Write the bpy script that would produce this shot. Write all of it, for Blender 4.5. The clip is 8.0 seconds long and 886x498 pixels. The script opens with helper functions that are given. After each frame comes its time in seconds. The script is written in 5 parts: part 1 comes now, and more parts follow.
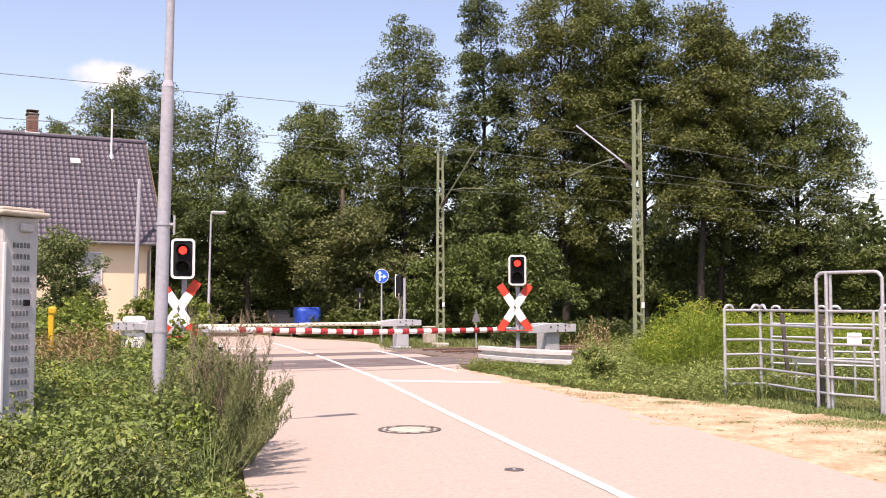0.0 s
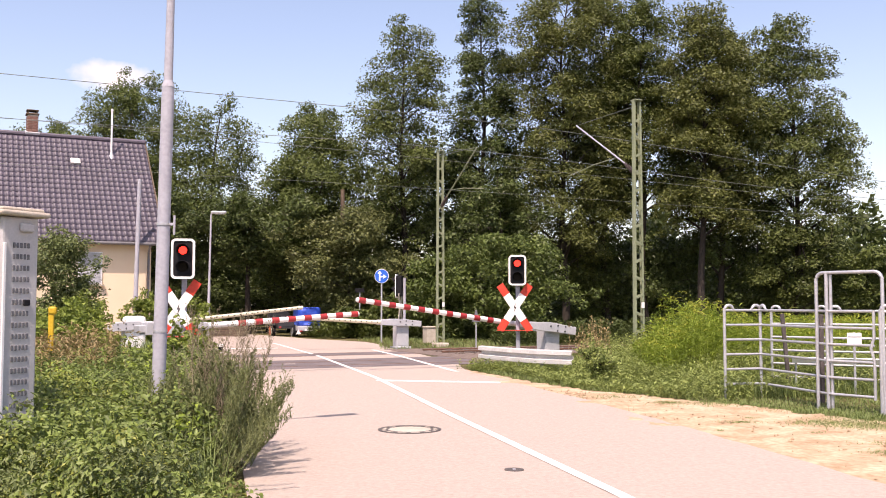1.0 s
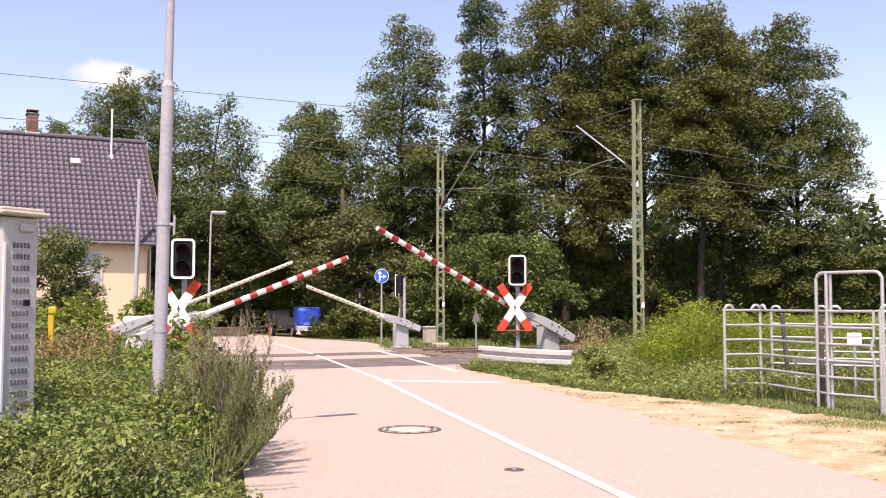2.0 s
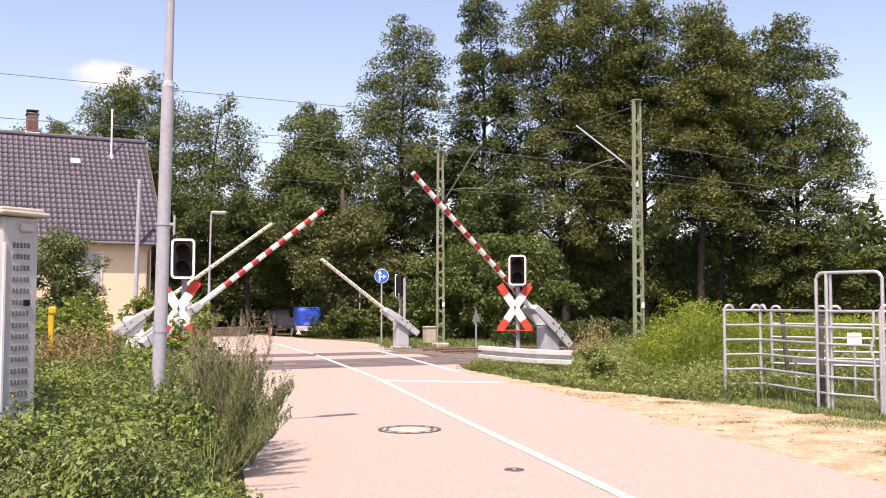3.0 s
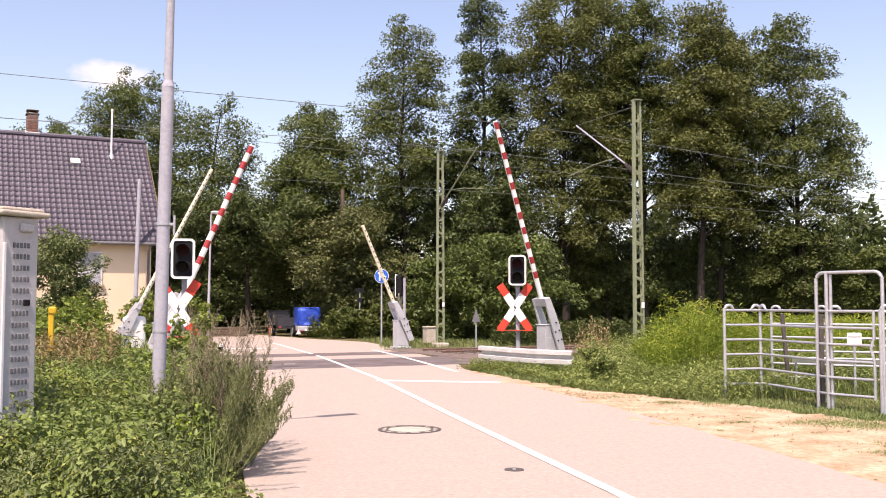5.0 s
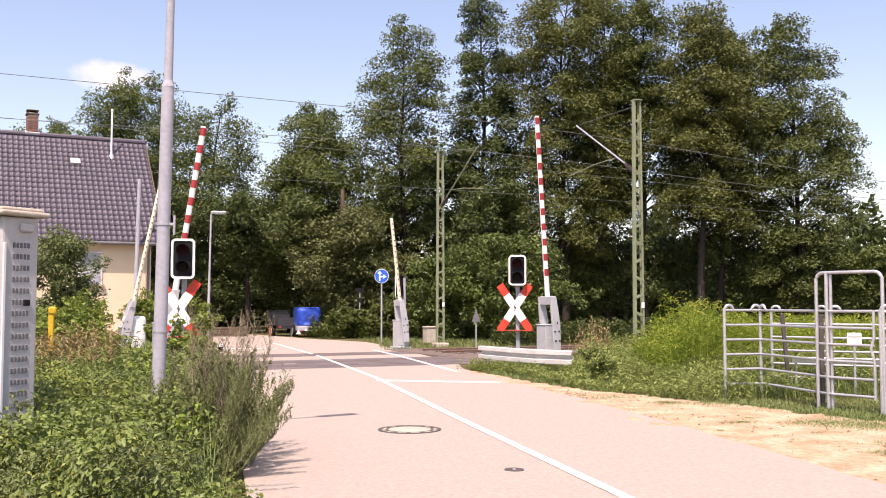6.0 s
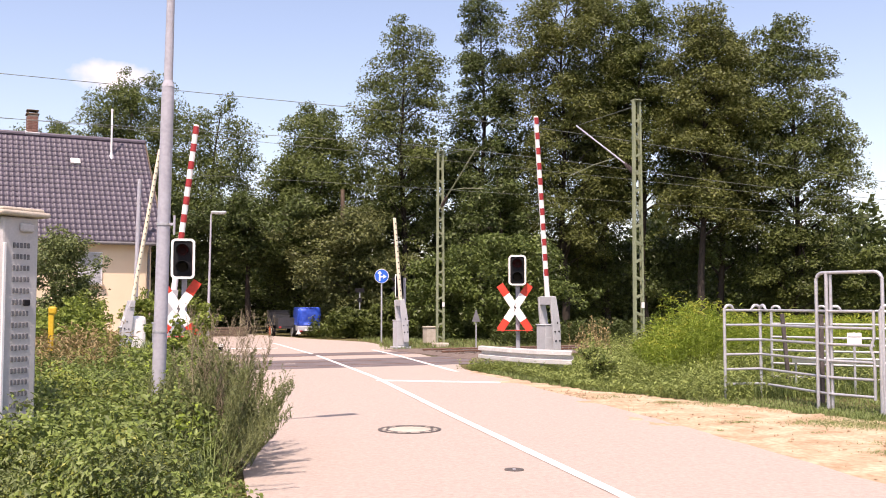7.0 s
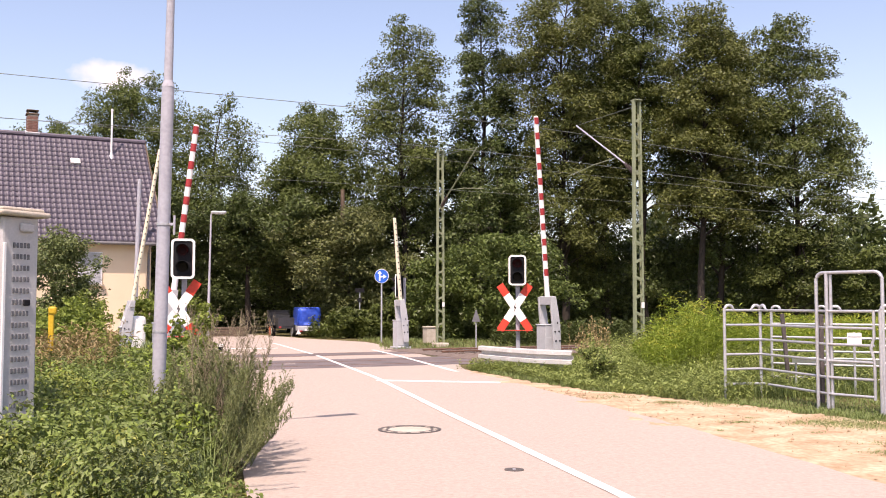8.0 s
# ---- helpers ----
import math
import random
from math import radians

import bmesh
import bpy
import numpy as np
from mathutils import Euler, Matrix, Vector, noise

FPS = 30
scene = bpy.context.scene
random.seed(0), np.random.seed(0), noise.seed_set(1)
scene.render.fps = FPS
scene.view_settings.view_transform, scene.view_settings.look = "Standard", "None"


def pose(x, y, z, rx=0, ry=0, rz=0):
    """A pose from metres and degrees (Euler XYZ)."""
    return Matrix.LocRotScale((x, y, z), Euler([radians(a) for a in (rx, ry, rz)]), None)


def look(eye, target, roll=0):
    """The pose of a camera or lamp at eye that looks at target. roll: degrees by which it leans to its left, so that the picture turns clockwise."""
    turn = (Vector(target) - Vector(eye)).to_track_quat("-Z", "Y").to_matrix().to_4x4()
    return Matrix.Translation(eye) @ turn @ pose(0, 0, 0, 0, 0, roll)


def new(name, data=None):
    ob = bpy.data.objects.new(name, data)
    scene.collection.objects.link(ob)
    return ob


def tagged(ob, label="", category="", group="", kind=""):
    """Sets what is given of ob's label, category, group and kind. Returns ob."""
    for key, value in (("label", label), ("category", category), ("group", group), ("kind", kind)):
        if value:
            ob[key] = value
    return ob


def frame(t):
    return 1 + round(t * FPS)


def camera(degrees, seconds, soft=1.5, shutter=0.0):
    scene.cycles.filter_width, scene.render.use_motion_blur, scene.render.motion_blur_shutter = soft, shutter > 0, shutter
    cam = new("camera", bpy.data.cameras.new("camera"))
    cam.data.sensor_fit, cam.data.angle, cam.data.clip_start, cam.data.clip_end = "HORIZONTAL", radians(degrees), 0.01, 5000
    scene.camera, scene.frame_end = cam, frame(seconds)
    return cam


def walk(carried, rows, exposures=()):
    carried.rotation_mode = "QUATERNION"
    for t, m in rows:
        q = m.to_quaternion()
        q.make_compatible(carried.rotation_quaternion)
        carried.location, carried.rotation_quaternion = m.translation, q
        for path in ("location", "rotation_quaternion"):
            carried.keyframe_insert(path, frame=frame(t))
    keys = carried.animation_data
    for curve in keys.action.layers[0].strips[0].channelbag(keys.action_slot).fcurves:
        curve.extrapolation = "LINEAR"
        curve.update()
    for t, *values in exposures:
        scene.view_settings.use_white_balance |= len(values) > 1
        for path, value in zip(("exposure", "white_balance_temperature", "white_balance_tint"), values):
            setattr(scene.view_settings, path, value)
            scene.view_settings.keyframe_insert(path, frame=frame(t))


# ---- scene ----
# ---- camera ----
EYE = (0.0, 0.0, 1.6)
cam = camera(49.13, 8.0, soft=1.0)
STAND = look(EYE, (0.0, math.cos(radians(3.2)), 1.6 + math.sin(radians(3.2))), roll=0.0)
walk(cam, [(0.0, STAND), (8.0, STAND)], [(0.0, 0.68, 7450, 26), (8.0, 0.68, 7450, 26)])

# ---- light ----
SUN_WAY = Vector((0.25 * 0.5, 0.968 * 0.5, -0.866)).normalized()
sun = new("sun", bpy.data.lights.new("sun", "SUN"))
sun.data.energy, sun.data.angle, sun.data.color = 4.1, radians(0.5), (1.0, 0.95, 0.88)
sun.matrix_world = look((0, 0, 30), Vector((0, 0, 30)) + SUN_WAY)
world = bpy.data.worlds.new("sky")
scene.world = world
world.use_nodes = True
wn, wl = world.node_tree.nodes, world.node_tree.links
sky = wn.new("ShaderNodeTexSky")
sky.sky_type, sky.sun_disc = "NISHITA", False
sky.sun_elevation, sky.sun_rotation = radians(60), radians(194.5)
sky.air_density, sky.dust_density, sky.ozone_density = 1.0, 1.3, 1.0
# one small white cloud low over the house
way, off, size, wob, half, amp, join, dist, fade, veil = (wn.new("ShaderNodeTexCoord"), wn.new("ShaderNodeVectorMath"), wn.new("ShaderNodeVectorMath"), wn.new("ShaderNodeTexNoise"), wn.new("ShaderNodeVectorMath"),
    wn.new("ShaderNodeVectorMath"), wn.new("ShaderNodeVectorMath"), wn.new("ShaderNodeVectorMath"), wn.new("ShaderNodeMapRange"), wn.new("ShaderNodeMix"))
off.operation, off.inputs[1].default_value = "SUBTRACT", (-0.3205, 0.922, 0.2165)
size.operation, size.inputs[1].default_value = "MULTIPLY", (38, 14, 84)
wob.inputs["Scale"].default_value, wob.inputs["Detail"].default_value = 26, 6
half.operation, half.inputs[1].default_value = "SUBTRACT", (0.5, 0.5, 0.5)
amp.operation, amp.inputs[1].default_value = "MULTIPLY", (2.6, 2.6, 2.6)
join.operation, dist.operation = "ADD", "LENGTH"
fade.inputs[1].default_value, fade.inputs[2].default_value, fade.inputs[3].default_value, fade.inputs[4].default_value = 1.5, 0.5, 0.0, 0.9
veil.data_type, veil.inputs[7].default_value = "RGBA", (5.6, 5.4, 5.5, 1)
for a, b in ((way.outputs["Generated"], off.inputs[0]), (off.outputs[0], size.inputs[0]), (way.outputs["Generated"], wob.inputs["Vector"]), (wob.outputs["Color"], half.inputs[0]), (half.outputs[0], amp.inputs[0]),
             (size.outputs[0], join.inputs[0]), (amp.outputs[0], join.inputs[1]), (join.outputs[0], dist.inputs[0]), (dist.outputs["Value"], fade.inputs[0]), (fade.outputs[0], veil.inputs[0]),
             (sky.outputs[0], veil.inputs[6]), (veil.outputs[2], wn["Background"].inputs[0])):
    wl.new(a, b)
wn["Background"].inputs[1].default_value = 0.15


# ---- materials ----
def material(name, low, high, scale=3.0, rough=0.7, metal=0.0, bump=0.15, fine=40.0, island=0.0, item=0.0, spec=0.4):
    """A surface between two colours, with noise at two scales and a fine relief."""
    m = bpy.data.materials.new(name)
    m.use_nodes = True
    n, l = m.node_tree.nodes, m.node_tree.links
    b = n["Principled BSDF"]
    b.inputs["Roughness"].default_value, b.inputs["Metallic"].default_value = rough, metal
    b.inputs["Specular IOR Level"].default_value = spec
    pos = n.new("ShaderNodeTexCoord")
    big, small = n.new("ShaderNodeTexNoise"), n.new("ShaderNodeTexNoise")
    for tex, s in ((big, scale), (small, fine)):
        tex.inputs["Scale"].default_value, tex.inputs["Detail"].default_value = s, 5
        l.new(pos.outputs["Object"], tex.inputs["Vector"])
    add = n.new("ShaderNodeMix")
    add.data_type, add.inputs[0].default_value = "FLOAT", 0.45
    l.new(big.outputs[0], add.inputs[2])
    l.new(small.outputs[0], add.inputs[3])
    ramp = n.new("ShaderNodeValToRGB")
    ramp.color_ramp.elements[0].position, ramp.color_ramp.elements[1].position = 0.32, 0.68
    ramp.color_ramp.elements[0].color, ramp.color_ramp.elements[1].color = (*low, 1), (*high, 1)
    l.new(add.outputs[0], ramp.inputs[0])
    out = ramp.outputs[0]
    for amount, node, socket in ((island, "ShaderNodeNewGeometry", "Random Per Island"), (item, "ShaderNodeObjectInfo", "Random")):
        if amount:
            src, rng, hsv = n.new(node), n.new("ShaderNodeMapRange"), n.new("ShaderNodeHueSaturation")
            rng.inputs[3].default_value, rng.inputs[4].default_value = 1 - amount, 1 + amount
            l.new(src.outputs[socket], rng.inputs[0])
            l.new(rng.outputs[0], hsv.inputs["Value"])
            l.new(out, hsv.inputs["Color"])
            out = hsv.outputs[0]
    l.new(out, b.inputs["Base Color"])
    if bump:
        bp = n.new("ShaderNodeBump")
        bp.inputs["Strength"].default_value, bp.inputs["Distance"].default_value = bump, 0.02
        l.new(small.outputs[0], bp.inputs["Height"])
        l.new(bp.outputs[0], b.inputs["Normal"])
    return m


def leaf_material(name, dark, light, through_leaf=0.24, rough=0.5):
    """Leaves: each of its own tone, glossy above, with light coming through."""
    m = bpy.data.materials.new(name)
    m.use_nodes = True
    n, l = m.node_tree.nodes, m.node_tree.links
    b = n["Principled BSDF"]
    b.inputs["Roughness"].default_value, b.inputs["Specular IOR Level"].default_value = rough, 0.35
    geo, ramp = n.new("ShaderNodeNewGeometry"), n.new("ShaderNodeValToRGB")
    ramp.color_ramp.elements[0].color, ramp.color_ramp.elements[1].color = (*dark, 1), (*light, 1)
    pos, tex, mix = n.new("ShaderNodeTexCoord"), n.new("ShaderNodeTexNoise"), n.new("ShaderNodeMix")
    tex.inputs["Scale"].default_value = 0.5
    l.new(pos.outputs["Object"], tex.inputs["Vector"])
    mix.data_type, mix.inputs[0].default_value = "FLOAT", 0.4
    l.new(geo.outputs["Random Per Island"], mix.inputs[2])
    l.new(tex.outputs[0], mix.inputs[3])
    l.new(mix.outputs[0], ramp.inputs[0])
    l.new(ramp.outputs[0], b.inputs["Base Color"])
    tr, ms = n.new("ShaderNodeBsdfTranslucent"), n.new("ShaderNodeMixShader")
    ms.inputs[0].default_value = through_leaf
    l.new(ramp.outputs[0], tr.inputs["Color"])
    l.new(b.outputs[0], ms.inputs[1])
    l.new(tr.outputs[0], ms.inputs[2])
    l.new(ms.outputs[0], n["Material Output"].inputs["Surface"])
    return m


def glow(name, colour, strength):
    m = bpy.data.materials.new(name)
    m.use_nodes = True
    b = m.node_tree.nodes["Principled BSDF"]
    b.inputs["Base Color"].default_value = (*colour, 1)
    b.inputs["Emission Color"].default_value = (*colour, 1)
    b.inputs["Emission Strength"].default_value = strength
    return m


ASPHALT = material("reddish_asphalt", (0.35, 0.287, 0.247), (0.465, 0.392, 0.341), 22.0, 0.92, 0, 0.45, 110, spec=0.2)
DARK_ASPHALT = material("dark_crossing_panels", (0.11, 0.095, 0.095), (0.2, 0.17, 0.17), 1.2, 0.9, 0, 0.3, 45, spec=0.2)
ROAD_PAINT = material("worn_white_road_paint", (0.6, 0.58, 0.55), (0.82, 0.81, 0.78), 4, 0.7, 0, 0.15, 30)
SAND = material("dry_sand", (0.3, 0.19, 0.105), (0.6, 0.475, 0.34), 2.2, 0.95, 0, 1.0, 14, spec=0.1)
SOIL = material("grassy_soil", (0.07, 0.065, 0.025), (0.15, 0.13, 0.06), 0.8, 0.95, 0, 0.6, 20, spec=0.1)
GRAVEL = material("track_ballast", (0.07, 0.05, 0.042), (0.2, 0.155, 0.13), 6, 0.95, 0, 0.9, 22, island=0.35)
STEEL = material("galvanised_steel", (0.36, 0.37, 0.39), (0.56, 0.57, 0.6), 3, 0.5, 0.5, 0.05, 30)
POLE_STEEL = material("weathered_galvanised_pole", (0.3, 0.3, 0.34), (0.44, 0.44, 0.49), 2.2, 0.75, 0.0, 0.08, 26)
RAIL_STEEL = material("rusty_rail", (0.11, 0.055, 0.035), (0.22, 0.12, 0.085), 5, 0.7, 0.4, 0.2, 40)
MAST_GREEN = material("green_mast_paint", (0.17, 0.2, 0.12), (0.28, 0.31, 0.2), 2, 0.65, 0, 0.1, 30)
WHITE = material("white_paint", (0.7, 0.69, 0.68), (0.84, 0.83, 0.82), 3, 0.5, 0, 0.05, 30)
CREAM = material("aged_cream_paint", (0.6, 0.55, 0.4), (0.76, 0.7, 0.54), 3, 0.55, 0, 0.05, 30)
RED = material("signal_red_paint", (0.5, 0.035, 0.02), (0.68, 0.07, 0.035), 3, 0.45, 0, 0.05, 30)
DARK_RED = material("barrier_red_paint", (0.27, 0.022, 0.026), (0.4, 0.038, 0.038), 3, 0.5, 0, 0.05, 30)
BLACK = material("black_plastic", (0.008, 0.008, 0.01), (0.02, 0.02, 0.022), 3, 0.85, 0, 0.05, 30, spec=0.15)
TRAILER_PAINT = material("dark_grey_trailer_paint", (0.03, 0.032, 0.036), (0.05, 0.052, 0.058), 2, 0.6, 0.0, 0.05, 30, spec=0.3)
GREY = material("light_grey_enamel", (0.36, 0.37, 0.39), (0.5, 0.5, 0.52), 2.5, 0.55, 0, 0.08, 30)
CABINET = material("grey_concrete_cabinet", (0.4, 0.39, 0.39), (0.52, 0.5, 0.5), 2, 0.8, 0, 0.15, 40)
CONCRETE = material("weathered_concrete", (0.36, 0.31, 0.25), (0.56, 0.5, 0.42), 2, 0.85, 0, 0.3, 30)
PLASTER = material("cream_plaster", (0.7, 0.55, 0.39), (0.78, 0.63, 0.46), 0.8, 0.85, 0, 0.15, 60)
TILE = material("dark_glazed_roof_tile", (0.062, 0.05, 0.07), (0.1, 0.083, 0.108), 0.7, 0.52, 0, 0.06, 20, island=0.15, item=0.15, spec=0.6)
BRICK = material("red_brick", (0.15, 0.075, 0.06), (0.25, 0.13, 0.105), 4, 0.85, 0, 0.3, 40, item=0.25)
BARK = material("dark_bark", (0.02, 0.016, 0.013), (0.055, 0.043, 0.034), 3, 0.9, 0, 0.8, 15)
WOOD = material("weathered_wood", (0.08, 0.055, 0.04), (0.17, 0.125, 0.09), 3, 0.85, 0, 0.4, 25)
OLD_WOOD = material("dark_weathered_wood", (0.05, 0.042, 0.04), (0.12, 0.1, 0.095), 3, 0.85, 0, 0.4, 25)
# the dark blue end paints shadow patches in the tarpaulin's creases
BLUE = material("blue_tarpaulin_fold_shade", (0.006, 0.025, 0.22), (0.03, 0.11, 0.6), 1.6, 0.4, 0, 0.4, 5)
SIGN_BLUE = material("blue_sign_face", (0.01, 0.1, 0.5), (0.015, 0.13, 0.58), 2, 0.4, 0, 0.0, 20)
GLASS = material("dark_window_glass", (0.05, 0.06, 0.08), (0.09, 0.1, 0.12), 1, 0.08, 0, 0.0, 20, spec=0.8)
LOUVRE = material("shadowed_grey_louvre", (0.1, 0.1, 0.11), (0.16, 0.16, 0.17), 3, 0.8, 0, 0.05, 30)
ZINC = material("dull_zinc", (0.12, 0.115, 0.12), (0.2, 0.19, 0.2), 3, 0.6, 0.2, 0.05, 30)
PALE_METAL = material("chalky_pale_metal", (0.44, 0.43, 0.42), (0.66, 0.64, 0.62), 3, 0.7, 0, 0.15, 25)
YELLOW = material("yellow_marker_plastic", (0.46, 0.28, 0.01), (0.6, 0.4, 0.03), 3, 0.5, 0, 0.05, 30)
ORANGE = material("orange_plastic", (0.4, 0.08, 0.03), (0.5, 0.13, 0.05), 3, 0.5, 0, 0.05, 30)
WIRE = material("dark_copper_wire", (0.12, 0.135, 0.12), (0.2, 0.22, 0.2), 3, 0.6, 0.2, 0.0, 30)
INSULATOR = material("brown_porcelain", (0.055, 0.04, 0.035), (0.1, 0.075, 0.065), 3, 0.4, 0, 0.0, 30)
RED_LIGHT = glow("lit_red_lens", (1.0, 0.03, 0.018), 2.1)
RED_LENS = material("unlit_red_lens", (0.012, 0.004, 0.004), (0.018, 0.006, 0.006), 5, 0.7, 0, 0.0, 30, spec=0.1)
YELLOW_LENS = material("unlit_yellow_lens", (0.01, 0.008, 0.006), (0.016, 0.012, 0.008), 5, 0.7, 0, 0.0, 30, spec=0.1)
LEAF_TREE = leaf_material("alder_leaves", (0.02, 0.034, 0.008), (0.185, 0.225, 0.062), 0.3)
# deep green trees, and the shade below them put into leaf colour
LEAF_DARK = leaf_material("deep_green_and_shade_leaves", (0.014, 0.025, 0.007), (0.135, 0.18, 0.05))
LEAF_OLIVE = leaf_material("olive_leaves", (0.026, 0.036, 0.009), (0.205, 0.23, 0.062), 0.3)
LEAF_ASH = leaf_material("ash_leaves", (0.026, 0.042, 0.01), (0.18, 0.225, 0.06), 0.3)
LEAF_GREY = leaf_material("greyish_leaves", (0.045, 0.058, 0.018), (0.2, 0.22, 0.075))
LEAF_SHRUB = leaf_material("shrub_leaves", (0.03, 0.045, 0.01), (0.15, 0.19, 0.045))
LEAF_BRAMBLE = leaf_material("bramble_leaves", (0.035, 0.058, 0.012), (0.26, 0.34, 0.085))
LEAF_DRY = leaf_material("grey_green_stalks", (0.11, 0.09, 0.055), (0.34, 0.29, 0.19))
LEAF_GOLD = leaf_material("goldenrod_tops", (0.24, 0.28, 0.04), (0.46, 0.47, 0.07), 0.35)
GRASS = leaf_material("grass_blades", (0.07, 0.11, 0.03), (0.27, 0.34, 0.105))
LEAF_VERGE = leaf_material("verge_weed_leaves", (0.1, 0.14, 0.035), (0.4, 0.47, 0.15), 0.35)
LEAF_HAZEL = leaf_material("hazel_leaves", (0.034, 0.056, 0.012), (0.17, 0.225, 0.055))
LEAF_YELLOW = leaf_material("yellowing_leaves", (0.13, 0.17, 0.03), (0.36, 0.38, 0.09))
HAY = leaf_material("dry_grass_blades", (0.25, 0.18, 0.08), (0.42, 0.33, 0.17))


# ---- building helpers ----
def part(name, bm, mat, parent=None, label="", smooth=False):
    """Links a bmesh as one mesh object, under parent if there is one."""
    if smooth:
        for f in bm.faces:
            if len(f.verts) != 4:
                for e in f.edges:
                    e.smooth = False
    me = bpy.data.meshes.new(name)
    bm.to_mesh(me)
    bm.free()
    me.materials.append(mat)
    if smooth:
        for p in me.polygons:
            p.use_smooth = True
    ob = new(name, me)
    ob.parent = parent
    return tagged(ob, label)


def again(name, ob, parent, m, label=""):
    """Another object on the same mesh, at the pose m under parent."""
    o = new(name, ob.data)
    o.parent = parent
    o.matrix_basis = m
    return tagged(o, label)


def thing(name, m, label, category, group="", kind=""):
    ob = new(name)
    ob.matrix_basis = m
    ob.empty_display_size = 0.1
    return tagged(ob, label, category, group, kind)


def box(bm, size, at=(0, 0, 0), turn=None, bevel=0.0):
    """A box of that size, centred at a place, with bevelled edges."""
    m = Matrix.Translation(at) @ (turn or Matrix.Identity(4)) @ Matrix.Diagonal((*size, 1))
    made = bmesh.ops.create_cube(bm, size=1, matrix=m)
    if bevel:
        edges = {e for v in made["verts"] for e in v.link_edges}
        bmesh.ops.bevel(bm, geom=list(edges), offset=bevel, segments=2, affect="EDGES", profile=0.5)
    return bm


def rod(bm, a, b, r0, r1=None, n=10):
    """A round bar from a to b."""
    a, b = Vector(a), Vector(b)
    r1 = r0 if r1 is None else r1
    turn = (b - a).to_track_quat("Z", "Y").to_matrix().to_4x4()
    m = Matrix.Translation((a + b) / 2) @ turn
    bmesh.ops.create_cone(bm, cap_ends=True, segments=n, radius1=r0, radius2=r1, depth=(b - a).length, matrix=m)
    return bm


def pipe(bm, points, r, n=8):
    """A bent round tube through points."""
    pts = [Vector(p) for p in points]
    rings = []
    for i, p in enumerate(pts):
        d = (pts[min(i + 1, len(pts) - 1)] - pts[max(i - 1, 0)]).normalized()
        side = d.cross(Vector((0, 0, 1)) if abs(d.z) < 0.9 else Vector((0, 1, 0))).normalized()
        up = side.cross(d)
        rr = r[i] if isinstance(r, (list, tuple)) else r
        rings.append([bm.verts.new(p + side * math.cos(k * math.tau / n) * rr + up * math.sin(k * math.tau / n) * rr) for k in range(n)])
    for a, b in zip(rings, rings[1:]):
        for k in range(n):
            bm.faces.new((a[k], a[(k + 1) % n], b[(k + 1) % n], b[k]))
    bm.faces.new(rings[0][::-1])
    bm.faces.new(rings[-1])
    bmesh.ops.recalc_face_normals(bm, faces=bm.faces)
    return bm


def prism(bm, outline, depth, m=None):
    """A flat outline (x, z) given depth along y."""
    front = [bm.verts.new((x, -depth / 2, z)) for x, z in outline]
    back = [bm.verts.new((x, depth / 2, z)) for x, z in outline]
    bm.faces.new(front)
    bm.faces.new(back[::-1])
    for i in range(len(outline)):
        j = (i + 1) % len(outline)
        bm.faces.new((front[j], front[i], back[i], back[j]))
    bmesh.ops.recalc_face_normals(bm, faces=bm.faces)
    if m is not None:
        bmesh.ops.transform(bm, matrix=m, verts=front + back)
    return bm


def mesh_of(name, verts, faces, mat, parent=None, label="", smooth=False):
    me = bpy.data.meshes.new(name)
    verts, faces = np.asarray(verts, np.float32), np.asarray(faces, np.int32)
    k = faces.shape[1]
    me.vertices.add(len(verts))
    me.vertices.foreach_set("co", verts.ravel())
    me.loops.add(faces.size)
    me.loops.foreach_set("vertex_index", faces.ravel())
    me.polygons.add(len(faces))
    me.polygons.foreach_set("loop_start", np.arange(0, faces.size, k, dtype=np.int32))
    me.polygons.foreach_set("loop_total", np.full(len(faces), k, np.int32))
    if smooth:
        me.polygons.foreach_set("use_smooth", np.ones(len(faces), bool))
    me.update(calc_edges=True)
    me.materials.append(mat)
    ob = new(name, me)
    ob.parent = parent
    return tagged(ob, label)


def unit(v):
    return v / np.maximum(np.linalg.norm(v, axis=1, keepdims=True), 1e-6)


def leaf_shapes(rng, centre, lie, size, slim=0.55, along=None):
    """Folded pointed leaves: four corners and a mid-rib each. Gives verts and triangles."""
    n = len(centre)
    lie = unit(lie)
    tip = unit(np.cross(lie, rng.normal(size=(n, 3)))) if along is None else unit(along)
    side = unit(np.cross(lie, tip))
    s = np.asarray(size).reshape(-1, 1) * np.ones((n, 1))
    base, end = centre - tip * s * 0.5, centre + tip * s * 0.5 - lie * s * 0.12
    left = centre + side * s * slim * 0.5 + lie * s * 0.1
    right = centre - side * s * slim * 0.5 + lie * s * 0.1
    v = np.stack([base, left, end, right], 1).reshape(-1, 3)
    i = np.arange(n)[:, None] * 4
    f = np.concatenate([i + np.array([[0, 2, 1]]), i + np.array([[0, 3, 2]])], 1).reshape(-1, 3)
    return v, f


def leaf_chips(rng, centre, lie, size):
    """Small far-off leaves: one pointed blade each. Gives verts and triangles."""
    n = len(centre)
    lie = unit(lie)
    tip = unit(np.cross(lie, rng.normal(size=(n, 3))))
    side = np.cross(lie, tip)
    s = np.asarray(size).reshape(-1, 1)
    v = np.stack([centre - tip * s * 0.45 + side * s * 0.36, centre - tip * s * 0.4 - side * s * 0.36, centre + tip * s * 0.6], 1).reshape(-1, 3)
    return v, np.arange(3 * n).reshape(-1, 3)


# ---- plan: the tracks run along U, the road crosses them ----
U = Vector((0.906, 0.423, 0))
